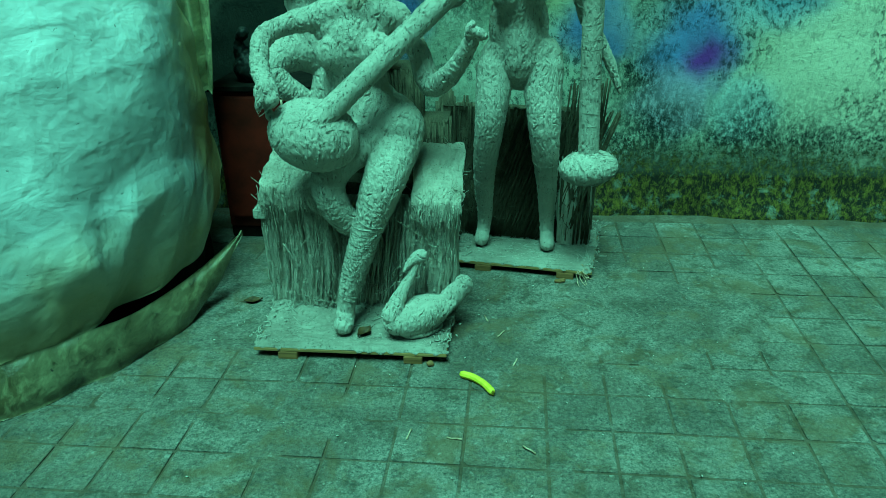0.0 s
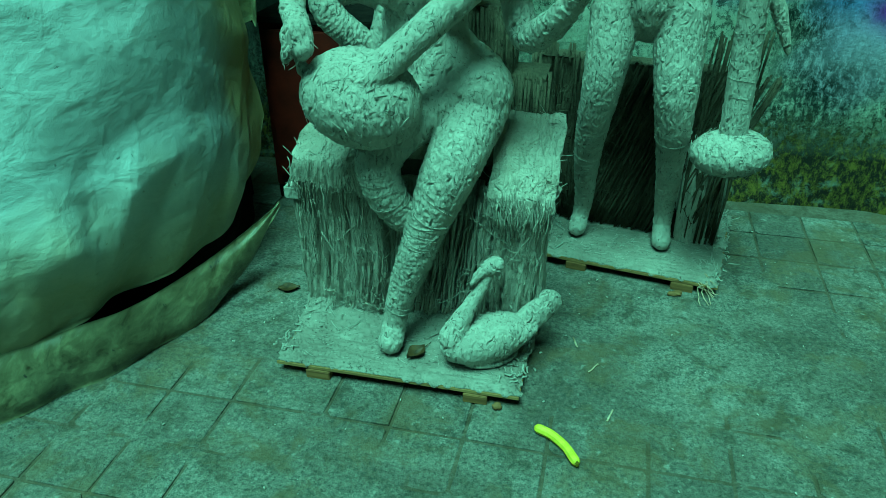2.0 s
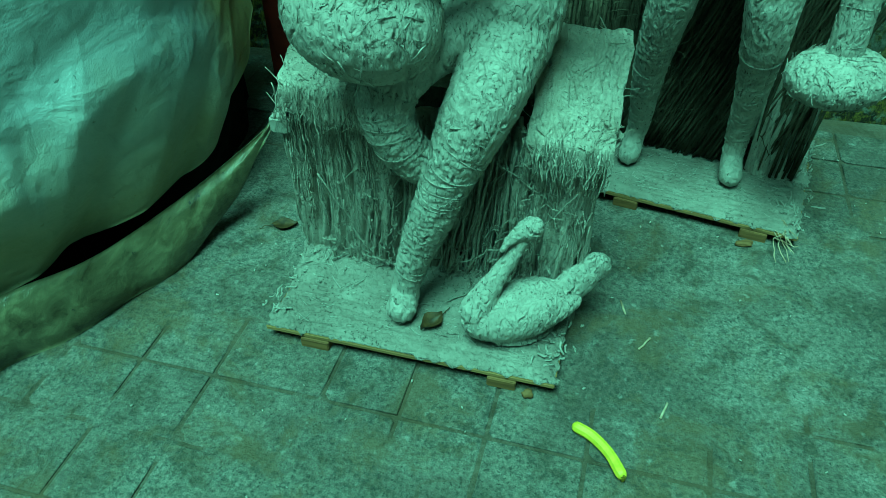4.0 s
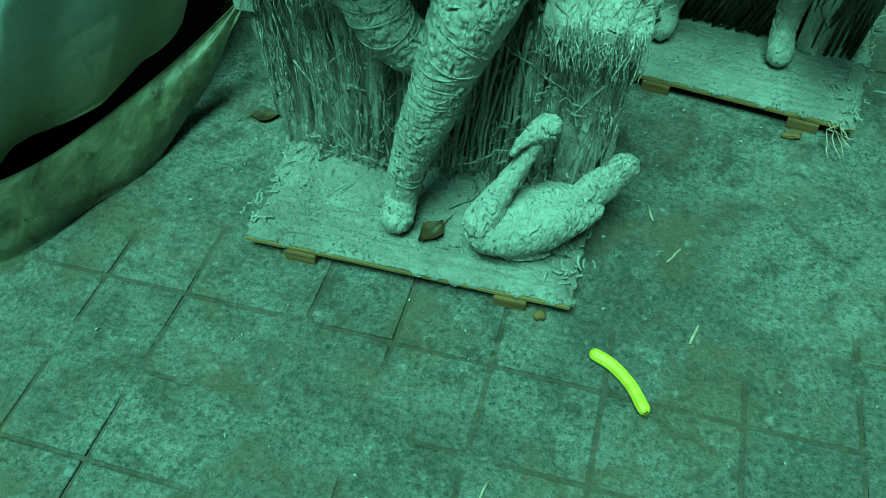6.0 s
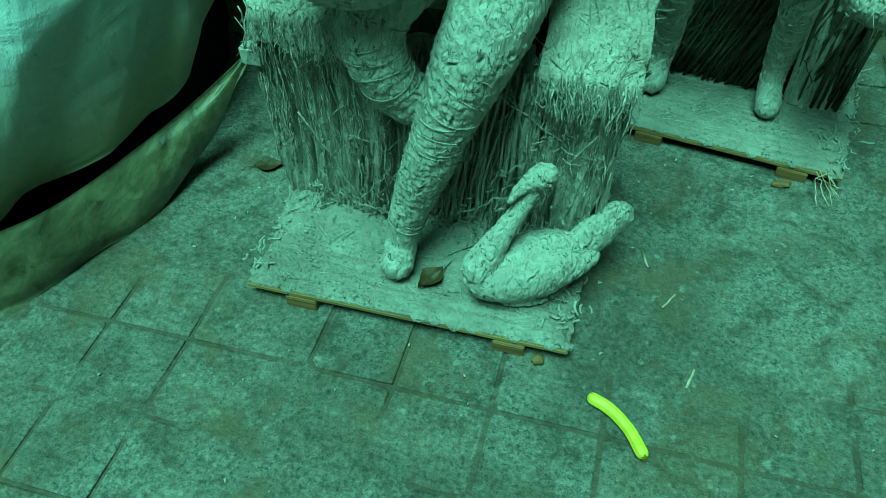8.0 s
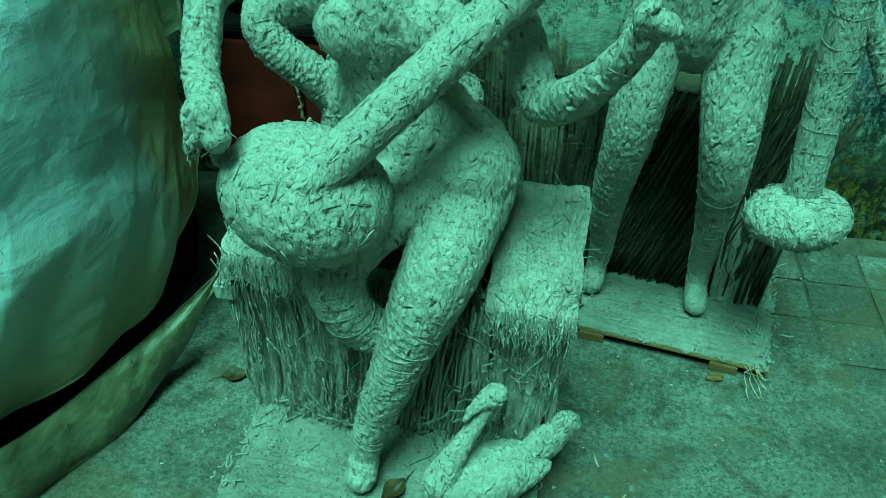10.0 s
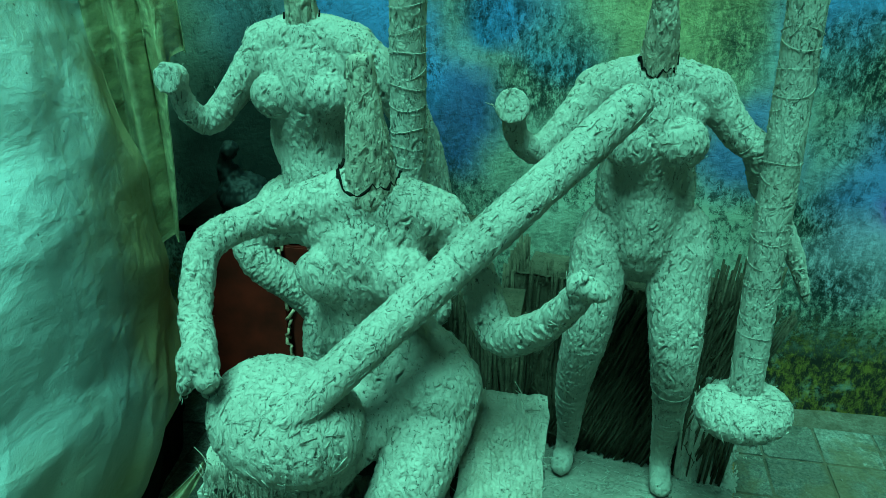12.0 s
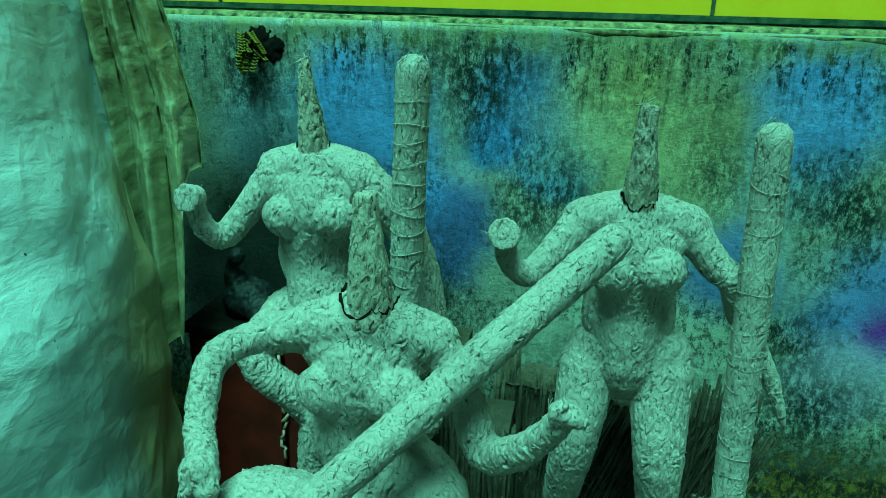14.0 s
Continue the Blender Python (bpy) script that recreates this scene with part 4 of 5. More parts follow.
def mantle(x0, x1, z_edge, z_low, seed, skew=0.0):
    """Clay-caked straw laid over the seat: slopes to its front edge and hangs down with a torn fringe."""
    prof = spline([(2.500, z_low), (2.498, (z_low + z_edge) / 2), (2.500, z_edge - 0.012), (2.520, z_edge + 0.004), (2.62, z_edge * 0.4 + 0.652 * 0.6), (2.75, 0.670)], 16)
    m, n = len(prof), 120
    grid = np.zeros((m, n, 3))
    rs = np.random.default_rng(seed)
    xs = np.linspace(x0, x1, n)
    tear = 0.7 * lattice(np.column_stack([xs * 24, xs * 0, xs * 0]), seed) + 0.35 * lattice(np.column_stack([xs * 80, xs * 0, xs * 0]), seed + 1)
    arc = np.concatenate([[0], np.cumsum(np.linalg.norm(np.diff(prof, axis=0), axis=1))])
    hang = np.clip(1 - arc / 0.09, 0, 1)
    for k in range(m):
        grid[k, :, 0] = xs + skew * hang[k] + 0.006 * lattice(np.column_stack([xs * 0 + arc[k] * 40, xs * 0, xs * 0]), seed + 2)
        d = fibre_relief(xs, np.full(n, arc[k]), seed + 3) * 0.34 + 0.006 * lattice(np.column_stack([xs * 22, xs * 0, xs * 0 + arc[k] * 18]), seed + 9)
        d = np.maximum(d, -0.0045)
        grid[k, :, 1] = prof[k, 0] - d * (0.4 + 0.6 * hang[k])
        grid[k, :, 2] = prof[k, 1] + d * (1 - hang[k]) * 0.8 - 0.030 * tear * hang[k] ** 2
    ob = sheet("clay_mantle", grid, MUD_STRAW, seat, seed, 0.0, 0.016, "clay-caked straw slab with a torn fringe")
    fr = [strand((x, 2.496 - rs.uniform(0, 0.008), z_low + rs.uniform(0.0, 0.10)), (x + rs.normal(0, 0.012), 2.496 - rs.uniform(0, 0.012), z_low - rs.uniform(0.0, 0.05)), rs.uniform(0.0008, 0.0019), 0.003, 4, 5)
          for x in rs.uniform(x0 + skew, x1 + skew, 60)]
    flat = grid.reshape(-1, 3)
    fr += hairs(flat, np.tile((0, -0.75, 0.65), (len(flat), 1)), 170, 0.045, 0.0011, (0, -0.4, 0.9), 1.6)
    fringe = mesh_object("fringe", *join(fr), MUD_STRAW, ob)
    return tagged(fringe, "straw fringe", kind="stuff")


mantle(-0.845, -0.585, 0.585, 0.505, 205, -0.004)
mantle(-0.302, -0.126, 0.540, 0.470, 218, -0.006)
under(seat, part("peg", box(-0.878, -0.830, SY0 - 0.035, SY0 + 0.02, 0.452, 0.492, 0.005), CLAY, None, "square clay-coated peg end"))


def crack_ring(c, r, tilt=0):
    a = np.linspace(-1.9, 1.7, 30)
    pts = np.column_stack([c[0] + r * np.sin(a), c[1] - r * np.cos(a), c[2] + 0.007 * np.sin(a * 4.1) + RNG.normal(0, 0.005, 30) - 0.028 * np.cos(a)])
    return tube(pts, 0.0006 + 0.0034 * np.abs(np.sin(a * 2.3 + np.cos(a * 5))) ** 2, 5, False)


# front figure, seated, with one leg down
leg = ([(-0.345, 2.60, 0.735), (-0.385, 2.47, 0.625), (-0.445, 2.435, 0.46), (-0.520, 2.425, 0.235), (-0.545, 2.42, 0.13)], [0.082, 0.074, 0.056, 0.040, 0.030])
leg_b = ([(-0.43, 2.58, 0.75), (-0.530, 2.48, 0.70), (-0.572, 2.435, 0.62), (-0.552, 2.435, 0.53), (-0.518, 2.46, 0.465)], [0.080, 0.072, 0.060, 0.052, 0.046])
arm_l = ([(-0.62, 2.63, 1.135), (-0.705, 2.60, 1.120), (-0.778, 2.54, 1.085), (-0.772, 2.46, 1.00), (-0.730, 2.385, 0.962)], [0.044, 0.036, 0.034, 0.031, 0.031])
arm_r = ([(-0.345, 2.64, 1.135), (-0.280, 2.63, 1.03), (-0.232, 2.60, 0.918), (-0.150, 2.525, 0.980), (-0.085, 2.46, 1.090)], [0.044, 0.038, 0.039, 0.032, 0.024])
pieces = [limb(*leg), limb(*leg_b), limb(*arm_l), limb(*arm_r),
          limb([(-0.545, 2.42, 0.13), (-0.549, 2.395, 0.088)], [0.033, 0.036]),
          limb([(-0.488, 2.64, 1.15), (-0.490, 2.635, 1.06), (-0.512, 2.652, 0.93), (-0.455, 2.645, 0.83), (-0.415, 2.63, 0.77)], [0.075, 0.105, 0.088, 0.108, 0.120]),
          limb([(-0.62, 2.64, 1.13), (-0.49, 2.63, 1.16), (-0.35, 2.64, 1.135)], [0.050, 0.066, 0.052]),
          egg((-0.488, 2.645, 1.095), (0.146, 0.078, 0.085)), egg((-0.486, 2.640, 1.125), (0.172, 0.066, 0.066)), egg((-0.502, 2.655, 0.90), (0.116, 0.080, 0.16)), egg((-0.43, 2.635, 0.785), (0.150, 0.100, 0.115)), egg((-0.355, 2.61, 0.765), (0.095, 0.10, 0.10)),
          egg((-0.549, 2.572, 1.028), (0.070, 0.042, 0.060)), egg((-0.410, 2.568, 1.036), (0.070, 0.043, 0.062)), egg((-0.480, 2.588, 1.045), (0.125, 0.042, 0.068)), egg((-0.486, 2.612, 1.110), (0.125, 0.050, 0.075)),
          egg((-0.728, 2.365, 0.945), (0.040, 0.030, 0.046), 0, 25), egg((-0.705, 2.350, 0.925), (0.022, 0.020, 0.030), 0, 30), egg((-0.745, 2.345, 0.915), (0.016, 0.016, 0.028), 0, 20),
          egg((-0.070, 2.45, 1.112), (0.042, 0.026, 0.020), 20, 25), egg((-0.088, 2.435, 1.125), (0.016, 0.014, 0.028), 0, 20)]
wraps = windings(*leg, 0.40, 0.93, 0.030, 0.0013) + windings(*leg_b, 0.55, 1.0, 0.026, 0.0013) + windings(*arm_r, 0.3, 0.9, 0.07, 0.0012)
BANDS = [(*leg, 0.30, 0.97, 0.021), (*leg_b, 0.55, 1.0, 0.017), (*arm_r, 0.35, 0.9, 0.024), (*arm_l, 0.55, 0.9, 0.030)]
neck = stump([(-0.476, 2.60, 1.440), (-0.474, 2.602, 1.36), (-0.471, 2.607, 1.26), (-0.469, 2.612, 1.17)], [0.022, 0.030, 0.042, 0.050])
clay_figure("statue", pieces, wraps, "headless seated clay and straw statue, grey and unfinished", "statue", "unfinished clay statues", seed=4, straw=3200, peg=neck, bands=BANDS, slits=420, rings=[crack_ring((-0.470, 2.606, 1.236), 0.058)])


def veena(name, gourd, radii, foot, top, r, label, tilt=0, gap=0.05, extra=()):
    ob = thing(name, gourd, label, "instrument", "clay instruments of the statues")
    a, b = np.array(foot), np.array(top)
    body = coated("gourd", [egg(gourd, radii, 0, tilt), *extra], CLAY, None, 0.0035, 0.0034, 14, 420, slits=110)
    under(ob, body)
    pts = [tuple(a + (b - a) * s) for s in (0, 0.33, 0.66, 1)]
    me = fused([limb(pts, [r * 1.02, r, r * 0.98, r * 0.95])], 0.0040)
    co, no = lumpy(me, 0.0022, 15, (1.2, 1.2, 0.4), 90)
    faces = [tuple(p.vertices) for p in me.polygons]
    ax = (b - a) / np.linalg.norm(b - a)
    bpy.data.meshes.remove(me)
    nk = under(ob, tagged(mesh_object("neck", co, faces, CLAY), "straw neck bound with string"))
    for w in windings(pts, [r] * 4, 0.04, 0.93, gap, 0.0010):
        mesh_object("string", *w, CLAY, nk)
    tagged(mesh_object("loose_fibre", *join(hairs(co, no, 700, 0.03, 0.0011, tuple(ax), 2.5)), CLAY, nk), "clay-wetted loose straw", kind="stuff")
    return ob


veena("veena", (-0.603, 2.425, 0.790), (0.152, 0.130, 0.118), (-0.575, 2.36, 0.845), (-0.016, 2.715, 1.345), 0.038,
      "clay lute with a round gourd on the seated statue", 14, 0.30,
      [limb([(-0.735, 2.40, 0.86), (-0.745, 2.395, 0.905)], [0.016, 0.010])])

# swan at the front figure's foot
swan = [egg((-0.278, 2.428, 0.122), (0.128, 0.068, 0.070), 35, -5), egg((-0.350, 2.386, 0.120), (0.052, 0.050, 0.056), 35, 20),
        egg((-0.270, 2.428, 0.066), (0.088, 0.054, 0.020), 35),
        limb([(-0.364, 2.378, 0.150), (-0.342, 2.395, 0.205), (-0.312, 2.421, 0.258), (-0.283, 2.442, 0.318)], [0.040, 0.026, 0.019, 0.016], 8),
        egg((-0.272, 2.449, 0.346), (0.033, 0.024, 0.026), 35, -14), limb([(-0.286, 2.438, 0.344), (-0.306, 2.424, 0.328), (-0.322, 2.412, 0.305)], [0.018, 0.012, 0.005], 5),
        egg((-0.163, 2.514, 0.156), (0.084, 0.030, 0.046), 35, -36), egg((-0.124, 2.544, 0.188), (0.040, 0.024, 0.048), 35, -36),
        egg((-0.240, 2.398, 0.135), (0.092, 0.030, 0.048), 33, -14), egg((-0.195, 2.425, 0.140), (0.070, 0.022, 0.026), 33, -22)]
clay_figure("swan_statue", swan, [], "small grey clay swan with a raised tail on the base board", "statue", voxel=0.0022, amp=0.0026, seed=9, straw=0, slits=160)

# ---------- second figure, standing ----------
leg_a = ([(-0.030, 3.13, 0.87), (-0.050, 3.07, 0.665), (-0.075, 3.15, 0.40), (-0.074, 3.225, 0.20), (-0.080, 3.24, 0.12)], [0.080, 0.062, 0.045, 0.033, 0.030])
leg_b = ([(0.158, 3.13, 0.87), (0.172, 3.06, 0.625), (0.192, 3.13, 0.40), (0.203, 3.21, 0.20), (0.206, 3.215, 0.12)], [0.082, 0.064, 0.045, 0.034, 0.031])
arm_l = ([(-0.075, 3.10, 1.275), (-0.145, 3.06, 1.19), (-0.200, 3.03, 1.145), (-0.245, 3.00, 1.19), (-0.252, 2.985, 1.245)], [0.046, 0.038, 0.034, 0.027, 0.025])
arm_r = ([(0.175, 3.10, 1.275), (0.235, 3.09, 1.20), (0.290, 3.08, 1.15), (0.315, 3.10, 1.07), (0.350, 3.12, 1.02)], [0.046, 0.040, 0.035, 0.030, 0.027])
hand = ([(0.350, 3.12, 1.02), (0.40, 3.10, 0.93), (0.445, 3.09, 0.83), (0.462, 3.09, 0.785)], [0.027, 0.022, 0.015, 0.009])
pieces = [limb(*leg_a), limb(*leg_b), limb(*arm_l), limb(*arm_r), limb(*hand),
          limb([(-0.080, 3.24, 0.12), (-0.088, 3.20, 0.085)], [0.030, 0.032]), limb([(0.206, 3.215, 0.12), (0.207, 3.165, 0.085)], [0.031, 0.034]),
          limb([(0.052, 3.11, 1.285), (0.050, 3.10, 1.20), (0.064, 3.125, 1.07), (0.064, 3.125, 0.97), (0.064, 3.13, 0.90)], [0.075, 0.096, 0.088, 0.092, 0.095]),
          limb([(-0.075, 3.11, 1.275), (0.05, 3.11, 1.295), (0.175, 3.11, 1.275)], [0.052, 0.062, 0.053]),
          egg((0.070, 3.135, 0.905), (0.164, 0.082, 0.125)), egg((0.058, 3.132, 1.03), (0.118, 0.077, 0.17)), egg((0.060, 3.12, 1.23), (0.125, 0.070, 0.07)),
          egg((0.008, 3.034, 1.172), (0.062, 0.043, 0.058)), egg((0.114, 3.034, 1.180), (0.062, 0.043, 0.058)), egg((0.062, 3.05, 1.18), (0.10, 0.036, 0.062)), egg((0.060, 3.075, 1.235), (0.115, 0.048, 0.065)), egg((0.054, 3.11, 1.245), (0.158, 0.062, 0.062)),
          stump([(-0.252, 2.995, 1.255), (-0.252, 2.945, 1.270)], [0.033, 0.038])]
neck = stump([(0.051, 3.07, 1.565), (0.050, 3.07, 1.49), (0.051, 3.08, 1.40), (0.050, 3.09, 1.31)], [0.022, 0.027, 0.036, 0.044])
BANDS = [(*leg_a, 0.42, 0.97, 0.020), (*leg_b, 0.42, 0.97, 0.020), (*arm_r, 0.4, 0.95, 0.028)]
wraps = windings(*leg_a, 0.48, 0.95, 0.03, 0.0013) + windings(*leg_b, 0.48, 0.95, 0.03, 0.0013) + windings(*arm_r, 0.3, 0.95, 0.03, 0.0014) + windings(*hand, 0.1, 0.8, 0.03, 0.0013)
clay_figure("statue", pieces, wraps, "headless standing clay and straw statue with a fist raised", "statue", "unfinished clay statues", seed=24, straw=2600, peg=neck, bands=BANDS, slits=380, rings=[crack_ring((0.050, 3.088, 1.352), 0.042)])
veena("veena", (0.352, 3.02, 0.492), (0.120, 0.105, 0.070), (0.350, 3.03, 0.54), (0.322, 3.05, 1.505), 0.041,
      "upright clay lute with a flat gourd beside the standing statue", -6, 0.045)
seat_b = thing("straw_stool", (0.08, 3.35, 0.052), "straw seat darkened for shade behind the standing statue", "stool", "straw stools")
under(seat_b, part("core", box(-0.26, 0.36, 3.30, 3.50, 0.052, 0.62), SHADED_STRAW, None, "inner straw darkened for shade"))
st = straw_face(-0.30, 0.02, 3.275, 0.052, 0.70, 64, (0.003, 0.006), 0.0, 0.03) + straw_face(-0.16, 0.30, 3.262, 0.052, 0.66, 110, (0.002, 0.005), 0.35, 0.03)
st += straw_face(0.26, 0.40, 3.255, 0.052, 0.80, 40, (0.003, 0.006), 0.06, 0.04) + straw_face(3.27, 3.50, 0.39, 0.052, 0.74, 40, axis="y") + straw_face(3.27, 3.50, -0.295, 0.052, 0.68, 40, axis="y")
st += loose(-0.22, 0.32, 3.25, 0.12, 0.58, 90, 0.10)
under(seat_b, tagged(mesh_object("straw_filling", *join(st), SHADED_STRAW), "leaning straw darkened for shade", kind="stuff"))
straw_panel("front_face", (-0.27, 3.275), (0.40, 3.275), 0.05, 0.66, 0.01, SHADED_STRAW, seat_b, 131, 260, 80)
straw_panel("side_face", (0.40, 3.27), (0.40, 3.50), 0.05, 0.72, 0.0, SHADED_STRAW, seat_b, 141, 70, 80)
straw_panel("clay_skirt", (0.262, 3.235), (0.402, 3.245), 0.05, 0.42, -0.01, MUD_STRAW, seat_b, 151, 70, 70, None, "clay-caked straw apron")

base_2.matrix_basis = pose(0.124, 3.285, 0, 0, 0, -9)
seat_b.matrix_basis = pose(0.09, 3.385, 0.052, 0, 0, -9)

# ---------- third figure, at the back ----------
arm_l = ([(-0.83, 3.01, 1.365), (-0.895, 2.98, 1.275), (-0.955, 2.95, 1.205), (-0.985, 2.91, 1.235), (-0.992, 2.885, 1.295)], [0.046, 0.038, 0.034, 0.028, 0.024])
arm_r = ([(-0.615, 3.01, 1.365), (-0.545, 3.02, 1.29), (-0.490, 3.04, 1.19), (-0.455, 3.05, 1.06), (-0.44, 3.05, 0.96)], [0.052, 0.050, 0.047, 0.044, 0.04])
leg_a = ([(-0.80, 3.0, 0.97), (-0.875, 2.93, 0.92), (-0.855, 2.91, 0.86), (-0.785, 2.93, 0.79), (-0.735, 2.97, 0.70)], [0.085, 0.052, 0.046, 0.044, 0.042])
leg_b = ([(-0.62, 3.0, 0.96), (-0.68, 2.96, 0.85), (-0.74, 2.95, 0.60), (-0.75, 2.96, 0.30), (-0.75, 2.96, 0.10)], [0.09, 0.06, 0.042, 0.036, 0.033])
pieces = [limb(*arm_l), limb(*arm_r), limb(*leg_a), limb(*leg_b),
          limb([(-0.725, 3.02, 1.375), (-0.722, 3.01, 1.29), (-0.735, 3.02, 1.15), (-0.715, 3.02, 1.05), (-0.70, 3.02, 0.98)], [0.072, 0.098, 0.082, 0.105, 0.125]),
          limb([(-0.83, 3.02, 1.37), (-0.725, 3.02, 1.385), (-0.62, 3.02, 1.37)], [0.052, 0.060, 0.053]),
          egg((-0.70, 3.02, 0.97), (0.20, 0.12, 0.10)), egg((-0.788, 2.952, 1.268), (0.060, 0.044, 0.054)), egg((-0.672, 2.952, 1.276), (0.060, 0.044, 0.054)), egg((-0.730, 2.962, 1.27), (0.09, 0.036, 0.05)), egg((-0.728, 2.985, 1.325), (0.115, 0.048, 0.065)), egg((-0.726, 3.02, 1.338), (0.150, 0.062, 0.062)), egg((-0.728, 3.025, 1.16), (0.112, 0.075, 0.15)),
          stump([(-0.994, 2.90, 1.312), (-0.996, 2.855, 1.322)], [0.030, 0.034])]
neck = stump([(-0.741, 2.99, 1.645), (-0.738, 2.99, 1.58), (-0.733, 3.0, 1.48), (-0.730, 3.01, 1.40)], [0.012, 0.020, 0.033, 0.042])
BANDS = [(*leg_a, 0.35, 1.0, 0.017), (*leg_b, 0.4, 0.95, 0.020), (*arm_l, 0.4, 0.9, 0.026)]
wraps = windings(*leg_a, 0.35, 1.0, 0.03, 0.0013) + windings(*arm_l, 0.35, 0.9, 0.04, 0.0013)
clay_figure("statue", pieces, wraps, "headless clay and straw statue standing at the back by the wall", "statue", "unfinished clay statues", seed=44, straw=2000, peg=neck, bands=BANDS, slits=340, rings=[crack_ring((-0.730, 3.008, 1.438), 0.040)])
veena("veena", (-0.49, 2.975, 0.74), (0.10, 0.08, 0.07), (-0.488, 2.93, 0.78), (-0.461, 2.905, 1.63), 0.040,
      "upright clay lute bound with string beside the statue at the back", 0, 0.04)
base_3 = base_board("wooden_pallet", -0.98, -0.34, 2.905, 3.30, ((-0.90, -0.83), (-0.50, -0.43)), "clay-smeared pine base board at the back")
seat_c = thing("straw_stool", (-0.62, 3.15, 0.052), "straw seat darkened for shade behind the back statue", "stool", "straw stools")
under(seat_c, part("core", box(-0.60, -0.36, 3.06, 3.25, 0.052, 0.88), SHADED_STRAW, None, "inner straw darkened for shade"))
# extra dark block that fills the shaded gap right of this seat
under(seat_c, part("core", box(-0.352, -0.225, 3.08, 3.25, 0.052, 0.66), SHADED_STRAW, None, "inner straw darkened for shade"))
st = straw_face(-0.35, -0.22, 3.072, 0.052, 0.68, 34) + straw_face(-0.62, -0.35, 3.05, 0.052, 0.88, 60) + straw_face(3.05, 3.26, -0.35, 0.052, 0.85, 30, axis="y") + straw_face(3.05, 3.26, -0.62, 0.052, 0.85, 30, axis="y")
under(seat_c, tagged(mesh_object("straw_filling", *join(st), SHADED_STRAW), "upright straw darkened for shade", kind="stuff"))

# ---------- small things ----------
stalk = limb([(-0.102, 2.222, 0.014), (-0.068, 2.207, 0.014), (-0.030, 2.175, 0.013), (-0.002, 2.134, 0.013)], [0.0125, 0.0125, 0.012, 0.0125], 8, 8)
sk = thing("plant_stalk", (-0.05, 2.18, 0.0), "fresh yellow-green piece of curved plant stalk on the floor", "stalk")
under(sk, mesh_object("rind", *stalk, STEM, smooth=False))
under(sk, part("cut_end", box(-0.002, 0.008, 2.119, 2.130, 0.004, 0.021, 0.003), FERN, None, "cut brown end"))



def leaf(name, at, size, turn, label, material=DRY_LEAF, curl=0.25):
    n, m, v, f = 9, 7, [], []
    for i in range(n):
        t = i / (n - 1)
        w = size * 0.36 * math.sin(math.pi * min(1, t * 0.96 + 0.03)) ** 1.25 * (0.60 + 0.65 * t)
        for j in range(m):
            s = j / (m - 1) * 2 - 1
            v.append((size * (t - 0.5), w * s, curl * size * (abs(s) * 0.75 + (t - 0.5) ** 2 + 0.16 * math.sin(t * 9 + s * 3))))
    for i in range(n - 1):
        for j in range(m - 1):
            a = i * m + j
            f.append((a, a + 1, a + m + 1, a + m))
    o = len(v)
    v += [(x, y, z - 0.0008) for x, y, z in v]
    f += [(d + o, c + o, b + o, a + o) for a, b, c, d in list(f)]
    stem = strand((size * 0.46, 0, curl * size * 0.25), (size * 0.98, size * 0.12, 0.002), 0.0012, 0.002, 4, 5)
    ob = mesh_object(name, *join([(v, f), stem]), material)
    ob.matrix_world = pose(*at, 0, 0, turn)
    return tagged(ob, label, "leaf")


leaf("dry_leaf", (-0.475, 2.392, 0.058), 0.072, 60, "curled brown dry leaf on the base board")
leaf("dry_leaf", (-1.00, 2.70, 0.006), 0.075, 200, "thin brown dry leaf on the floor beside the tarpaulin", DRY_LEAF, 0.12)
for x, y, a in ((0.075, 2.322, 75), (-0.245, 1.905, 80), (-0.105, 1.895, -8), (-0.04, 2.62, 110), (0.02, 2.51, 60), (0.12, 1.86, 140)):
    d = np.array((math.cos(radians(a)), math.sin(radians(a)), 0)) * 0.024
    tagged(mesh_object("straw_bit", *strand(np.array((x, y, 0.0055)) - d, np.array((x, y, 0.0055)) + d, 0.0028, 0.0008, 3, 5), RUST), "pale bit of straw lying on the floor", "straw", "straws on the floor")
def clod(at, r, turn):
    v, f = egg(at, r, turn)
    v = np.array(v)
    v += (v - np.array(at)) * (0.35 * lattice(v * 90, 91) + 0.25 * lattice(v * 210, 92))[:, None]
    return v, f


tagged(mesh_object("clod", *clod((-0.222, 2.285, 0.010), (0.014, 0.010, 0.010), 20), BATTEN), "small dark clod of earth by the base board", "clod")
tagged(mesh_object("clod", *clod((0.262, 2.955, 0.008), (0.022, 0.012, 0.008), 10), BATTEN), "small dark clod of earth by the base board", "clod")
ends = [strand((0.375, 3.0 + RNG.uniform(-0.02, 0.1), 0.045), (0.375 + RNG.uniform(0.01, 0.07), 2.96 + RNG.uniform(-0.05, 0.08), RNG.uniform(0.006, 0.06)), 0.0016, 0.004, 4, 4) for _ in range(16)]
under(base_2, tagged(mesh_object("straw_fringe", *join(ends), RUST), "loose pale straw ends", kind="stuff"))
bits = []
for _ in range(150):
    x, y = RNG.uniform(-1.15, 0.9), RNG.uniform(1.5, 3.5)
    if -0.9 < x < -0.13 and y > 2.27 or x < -1.05 and y > 2.2:
        continue
    r = RNG.uniform(0.0008, 0.0024)
    a = RNG.uniform(0, 6.28)
    bits.append(strand((x, y, 0.0045), (x + math.cos(a) * r * 3, y + math.sin(a) * r * 3, 0.005), r, 0.0005, 2, 5))
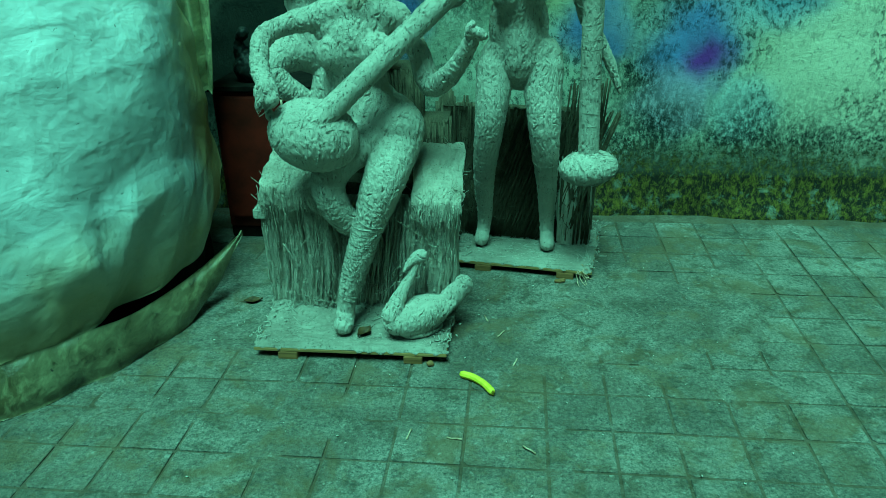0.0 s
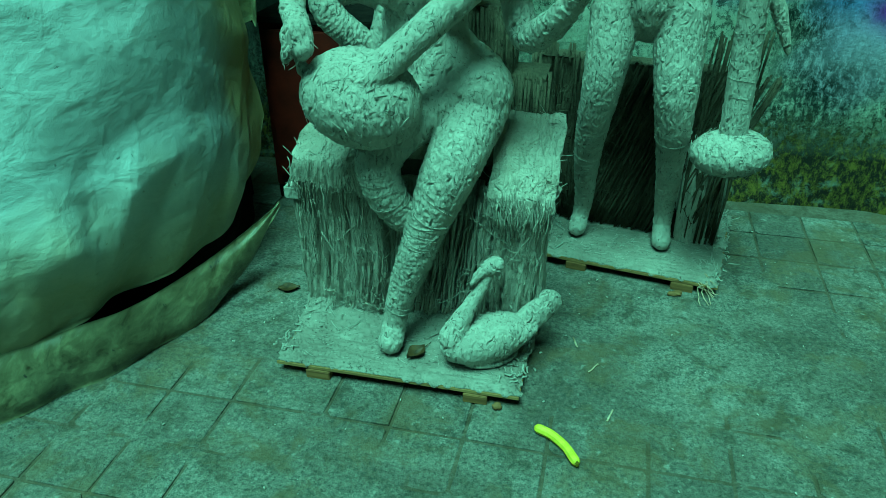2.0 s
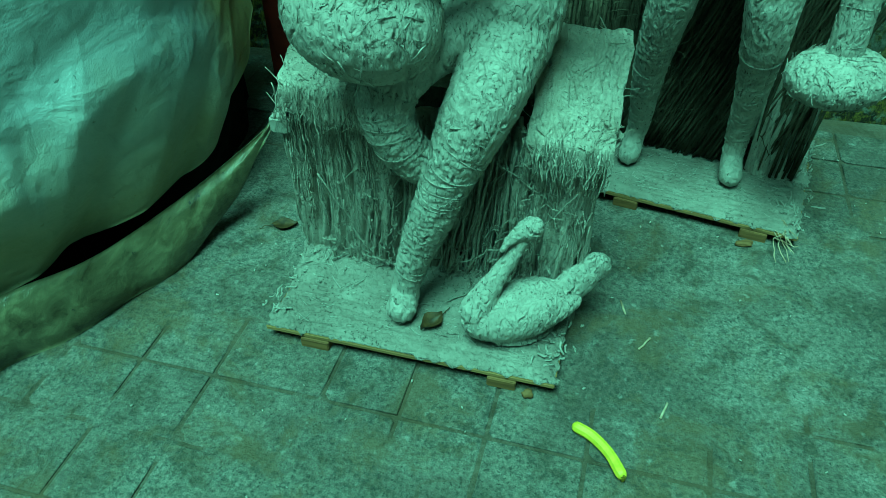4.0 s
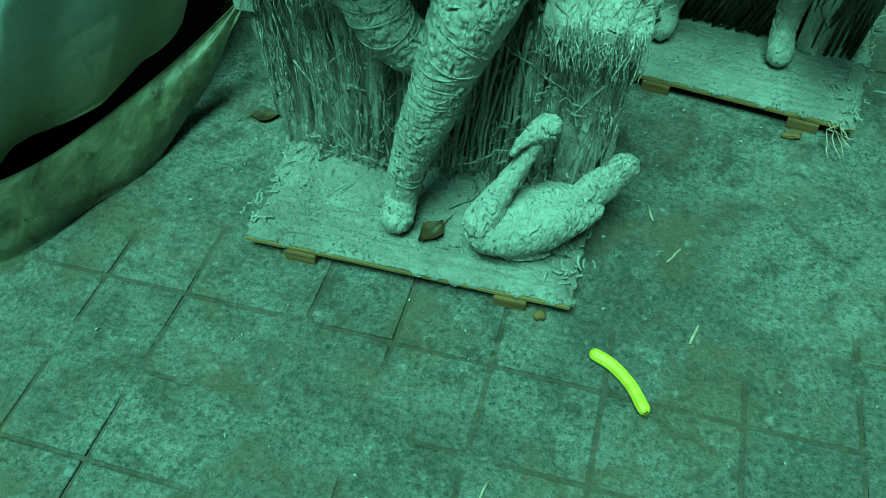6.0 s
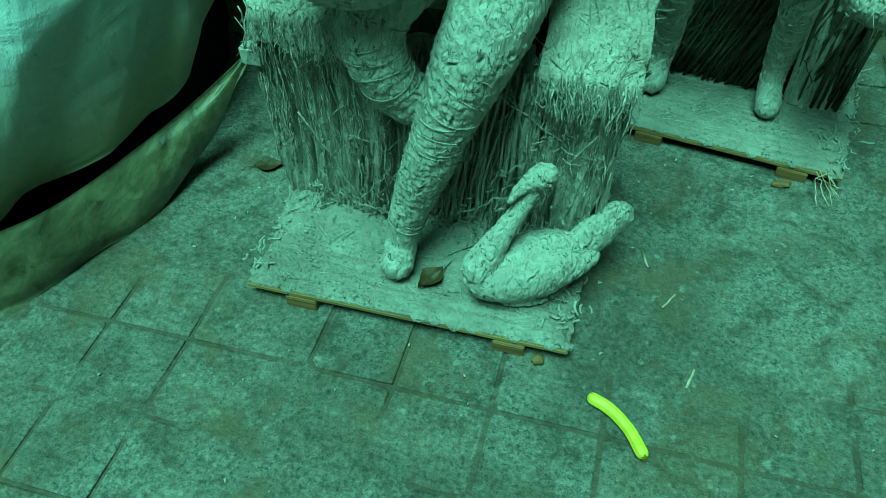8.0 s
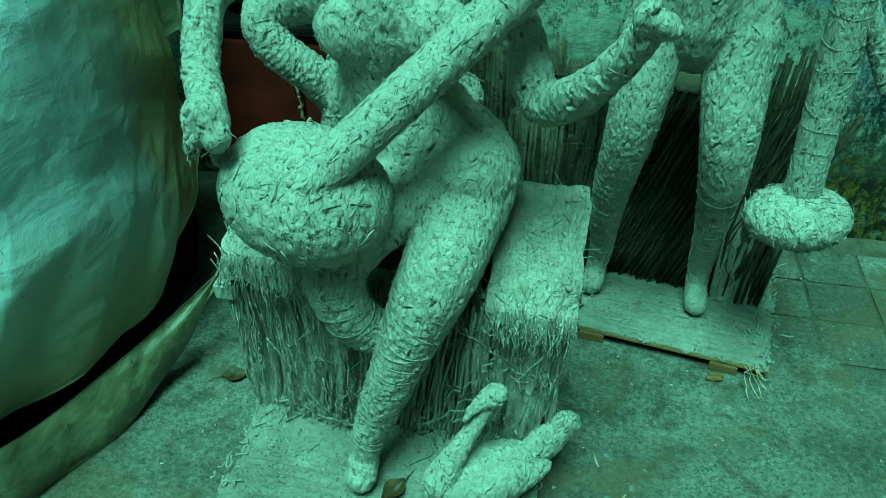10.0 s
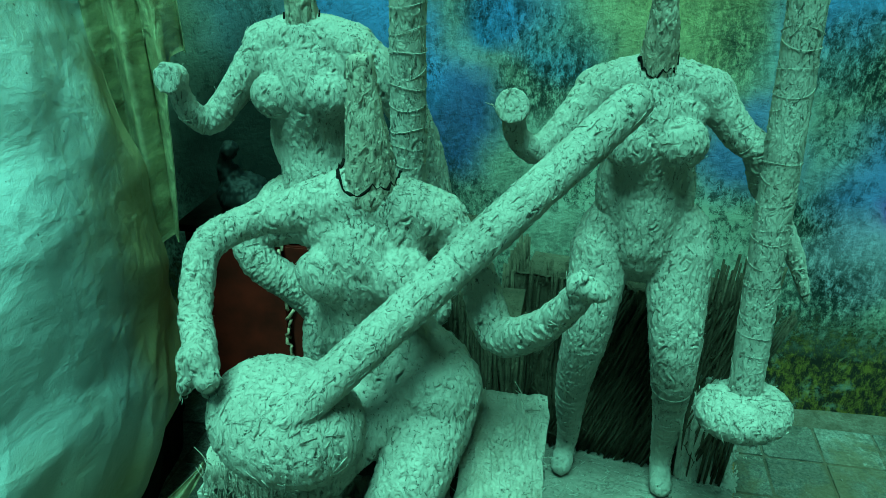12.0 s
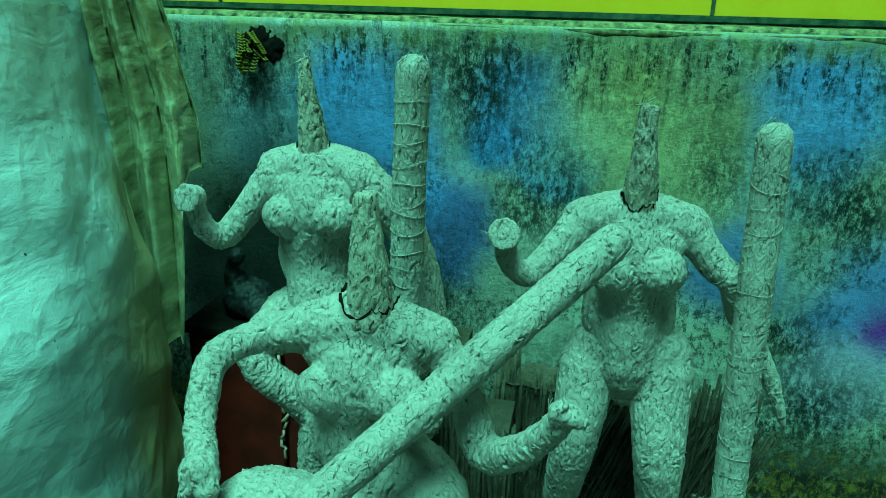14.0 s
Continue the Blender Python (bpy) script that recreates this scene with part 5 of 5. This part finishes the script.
tagged(mesh_object("grit", *join(bits), CRUMB), "pale crumbs of plaster and straw on the floor", "grit", kind="stuff")

# fern in the broken corner of the wall
fern = thing("fern", (-1.26, WALL_Y - 0.02, 1.60), "small green fern rooted in a hole in the plaster", "plant")
under(fern, coated("soil", [egg((-1.21, WALL_Y + 0.004, 1.62), (0.075, 0.016, 0.065), 0), egg((-1.16, WALL_Y + 0.004, 1.60), (0.05, 0.014, 0.05), 0)], SHADE_BLACK, None, 0.006, 0.008, 77, 0, "dark broken plaster"))
for k in range(12):
    a = RNG.uniform(-2.6, -0.3)
    root = np.array((-1.26 + RNG.uniform(-0.03, 0.06), WALL_Y - 0.02, 1.60 + RNG.uniform(-0.02, 0.06)))
    tip = root + np.array((math.cos(a) * 0.06, -0.035 - RNG.uniform(0, 0.02), math.sin(a) * 0.075))
    pcs = [strand(root, tip, 0.0012, 0.003, 4, 4)]
    for s in np.linspace(0.2, 1, 7):
        c = root + (tip - root) * s
        for sd in (-1, 1):
            e = c + np.array((sd * 0.012, -0.004, 0.006)) * (1.2 - 0.5 * s)
            pcs.append(strand(c, e, 0.0045, 0.0005, 3, 4))
    under(fern, mesh_object("frond", *join(pcs), FERN))

# ---------- the floor ----------
ground = tagged(part("ground", box(-60, 60, -60, 60, -0.30, -0.0056), JOINT, None), "bare earth and cement ground of the yard", "ground", kind="structure")
floor = thing("floor", (0, 2.4, 0), "worn grey cement floor tiles with dirt in the joints", "floor", kind="structure")
XS = [-1.70, -1.50, -1.31, -1.12, -0.935, -0.668, -0.485, -0.288, -0.075, 0.175, 0.375, 0.565, 0.755, 0.945, 1.135, 1.325, 1.515, 1.705, 1.895]
YS = [1.04 + 0.186 * k for k in range(15)]
made = {}
for i in range(len(XS) - 1):
    for j in range(len(YS) - 1):
        w, h = round(XS[i + 1] - XS[i], 3), round(YS[j + 1] - YS[j], 3)
        kind = (w, h, (i * 7 + j * 3) % 3)
        if kind not in made:
            bm = bmesh.new()
            g = 0.0048
            cut = 0.004 + 0.005 * kind[2]
            ring = [(-w / 2 + g + cut, -h / 2 + g), (w / 2 - g, -h / 2 + g), (w / 2 - g, h / 2 - g - cut * 0.7), (w / 2 - g - cut * 0.6, h / 2 - g), (-w / 2 + g, h / 2 - g), (-w / 2 + g, -h / 2 + g + cut)]
            lo = [bm.verts.new((x, y, -0.006)) for x, y in ring]
            md = [bm.verts.new((x, y, -0.0015)) for x, y in ring]
            hi = [bm.verts.new((x * (1 - 0.005 / w), y * (1 - 0.005 / h), 0.0)) for x, y in ring]
            m6 = len(ring)
            for a in range(m6):
                b2 = (a + 1) % m6
                bm.faces.new((lo[a], lo[b2], md[b2], md[a]))
                bm.faces.new((md[a], md[b2], hi[b2], hi[a]))
            bm.faces.new(hi)
            me = bpy.data.meshes.new("tile")
            bm.to_mesh(me)
            bm.free()
            me.materials.append(TILE)
            made[kind] = me
        t = new("tile", made[kind])
        t.parent = floor
        t.matrix_parent_inverse = Matrix.Translation(floor.location).inverted()
        t.matrix_basis = pose((XS[i] + XS[i + 1]) / 2, (YS[j] + YS[j + 1]) / 2, RNG.uniform(-0.0012, 0.0012), RNG.normal(0, 0.25), RNG.normal(0, 0.25), RNG.normal(0, 0.3))

n, m = 190, 150
gx, gy = np.meshgrid(np.linspace(-1.7, 1.9, n), np.linspace(1.04, 3.66, m))
g = np.column_stack([gx.ravel(), gy.ravel(), np.zeros(n * m)])
wob = 0.30 * lattice(g * 5, 83) + 0.12 * lattice(g * 19, 84)
patch = np.zeros(len(g))
for cx, cy, rx, ry in ((0.35, 2.66, 0.62, 0.34), (-1.05, 2.75, 0.30, 0.42), (0.15, 2.95, 0.5, 0.25), (0.75, 2.25, 0.22, 0.10), (-0.62, 1.98, 0.20, 0.12)):
    patch = np.maximum(patch, np.clip(1.2 - np.hypot((g[:, 0] - cx) / rx, (g[:, 1] - cy) / ry) + wob, 0, 0.3) / 0.3)
g[:, 2] = -0.0030 + 0.0030 * lattice(g * 4.5, 81) + 0.0030 * lattice(g * 14, 82) + 0.0016 * lattice(g * 45, 85) + 0.0052 * patch
g[:, 2] = np.clip(g[:, 2], -0.0055, 0.0022)
f = [(r * n + k, r * n + k + 1, (r + 1) * n + k + 1, (r + 1) * n + k) for r in range(m - 1) for k in range(n - 1)]
scr = mesh_object("cement_screed", g, f, JOINT)
tagged(under(floor, scr), "cement smeared into the joints", kind="stuff")
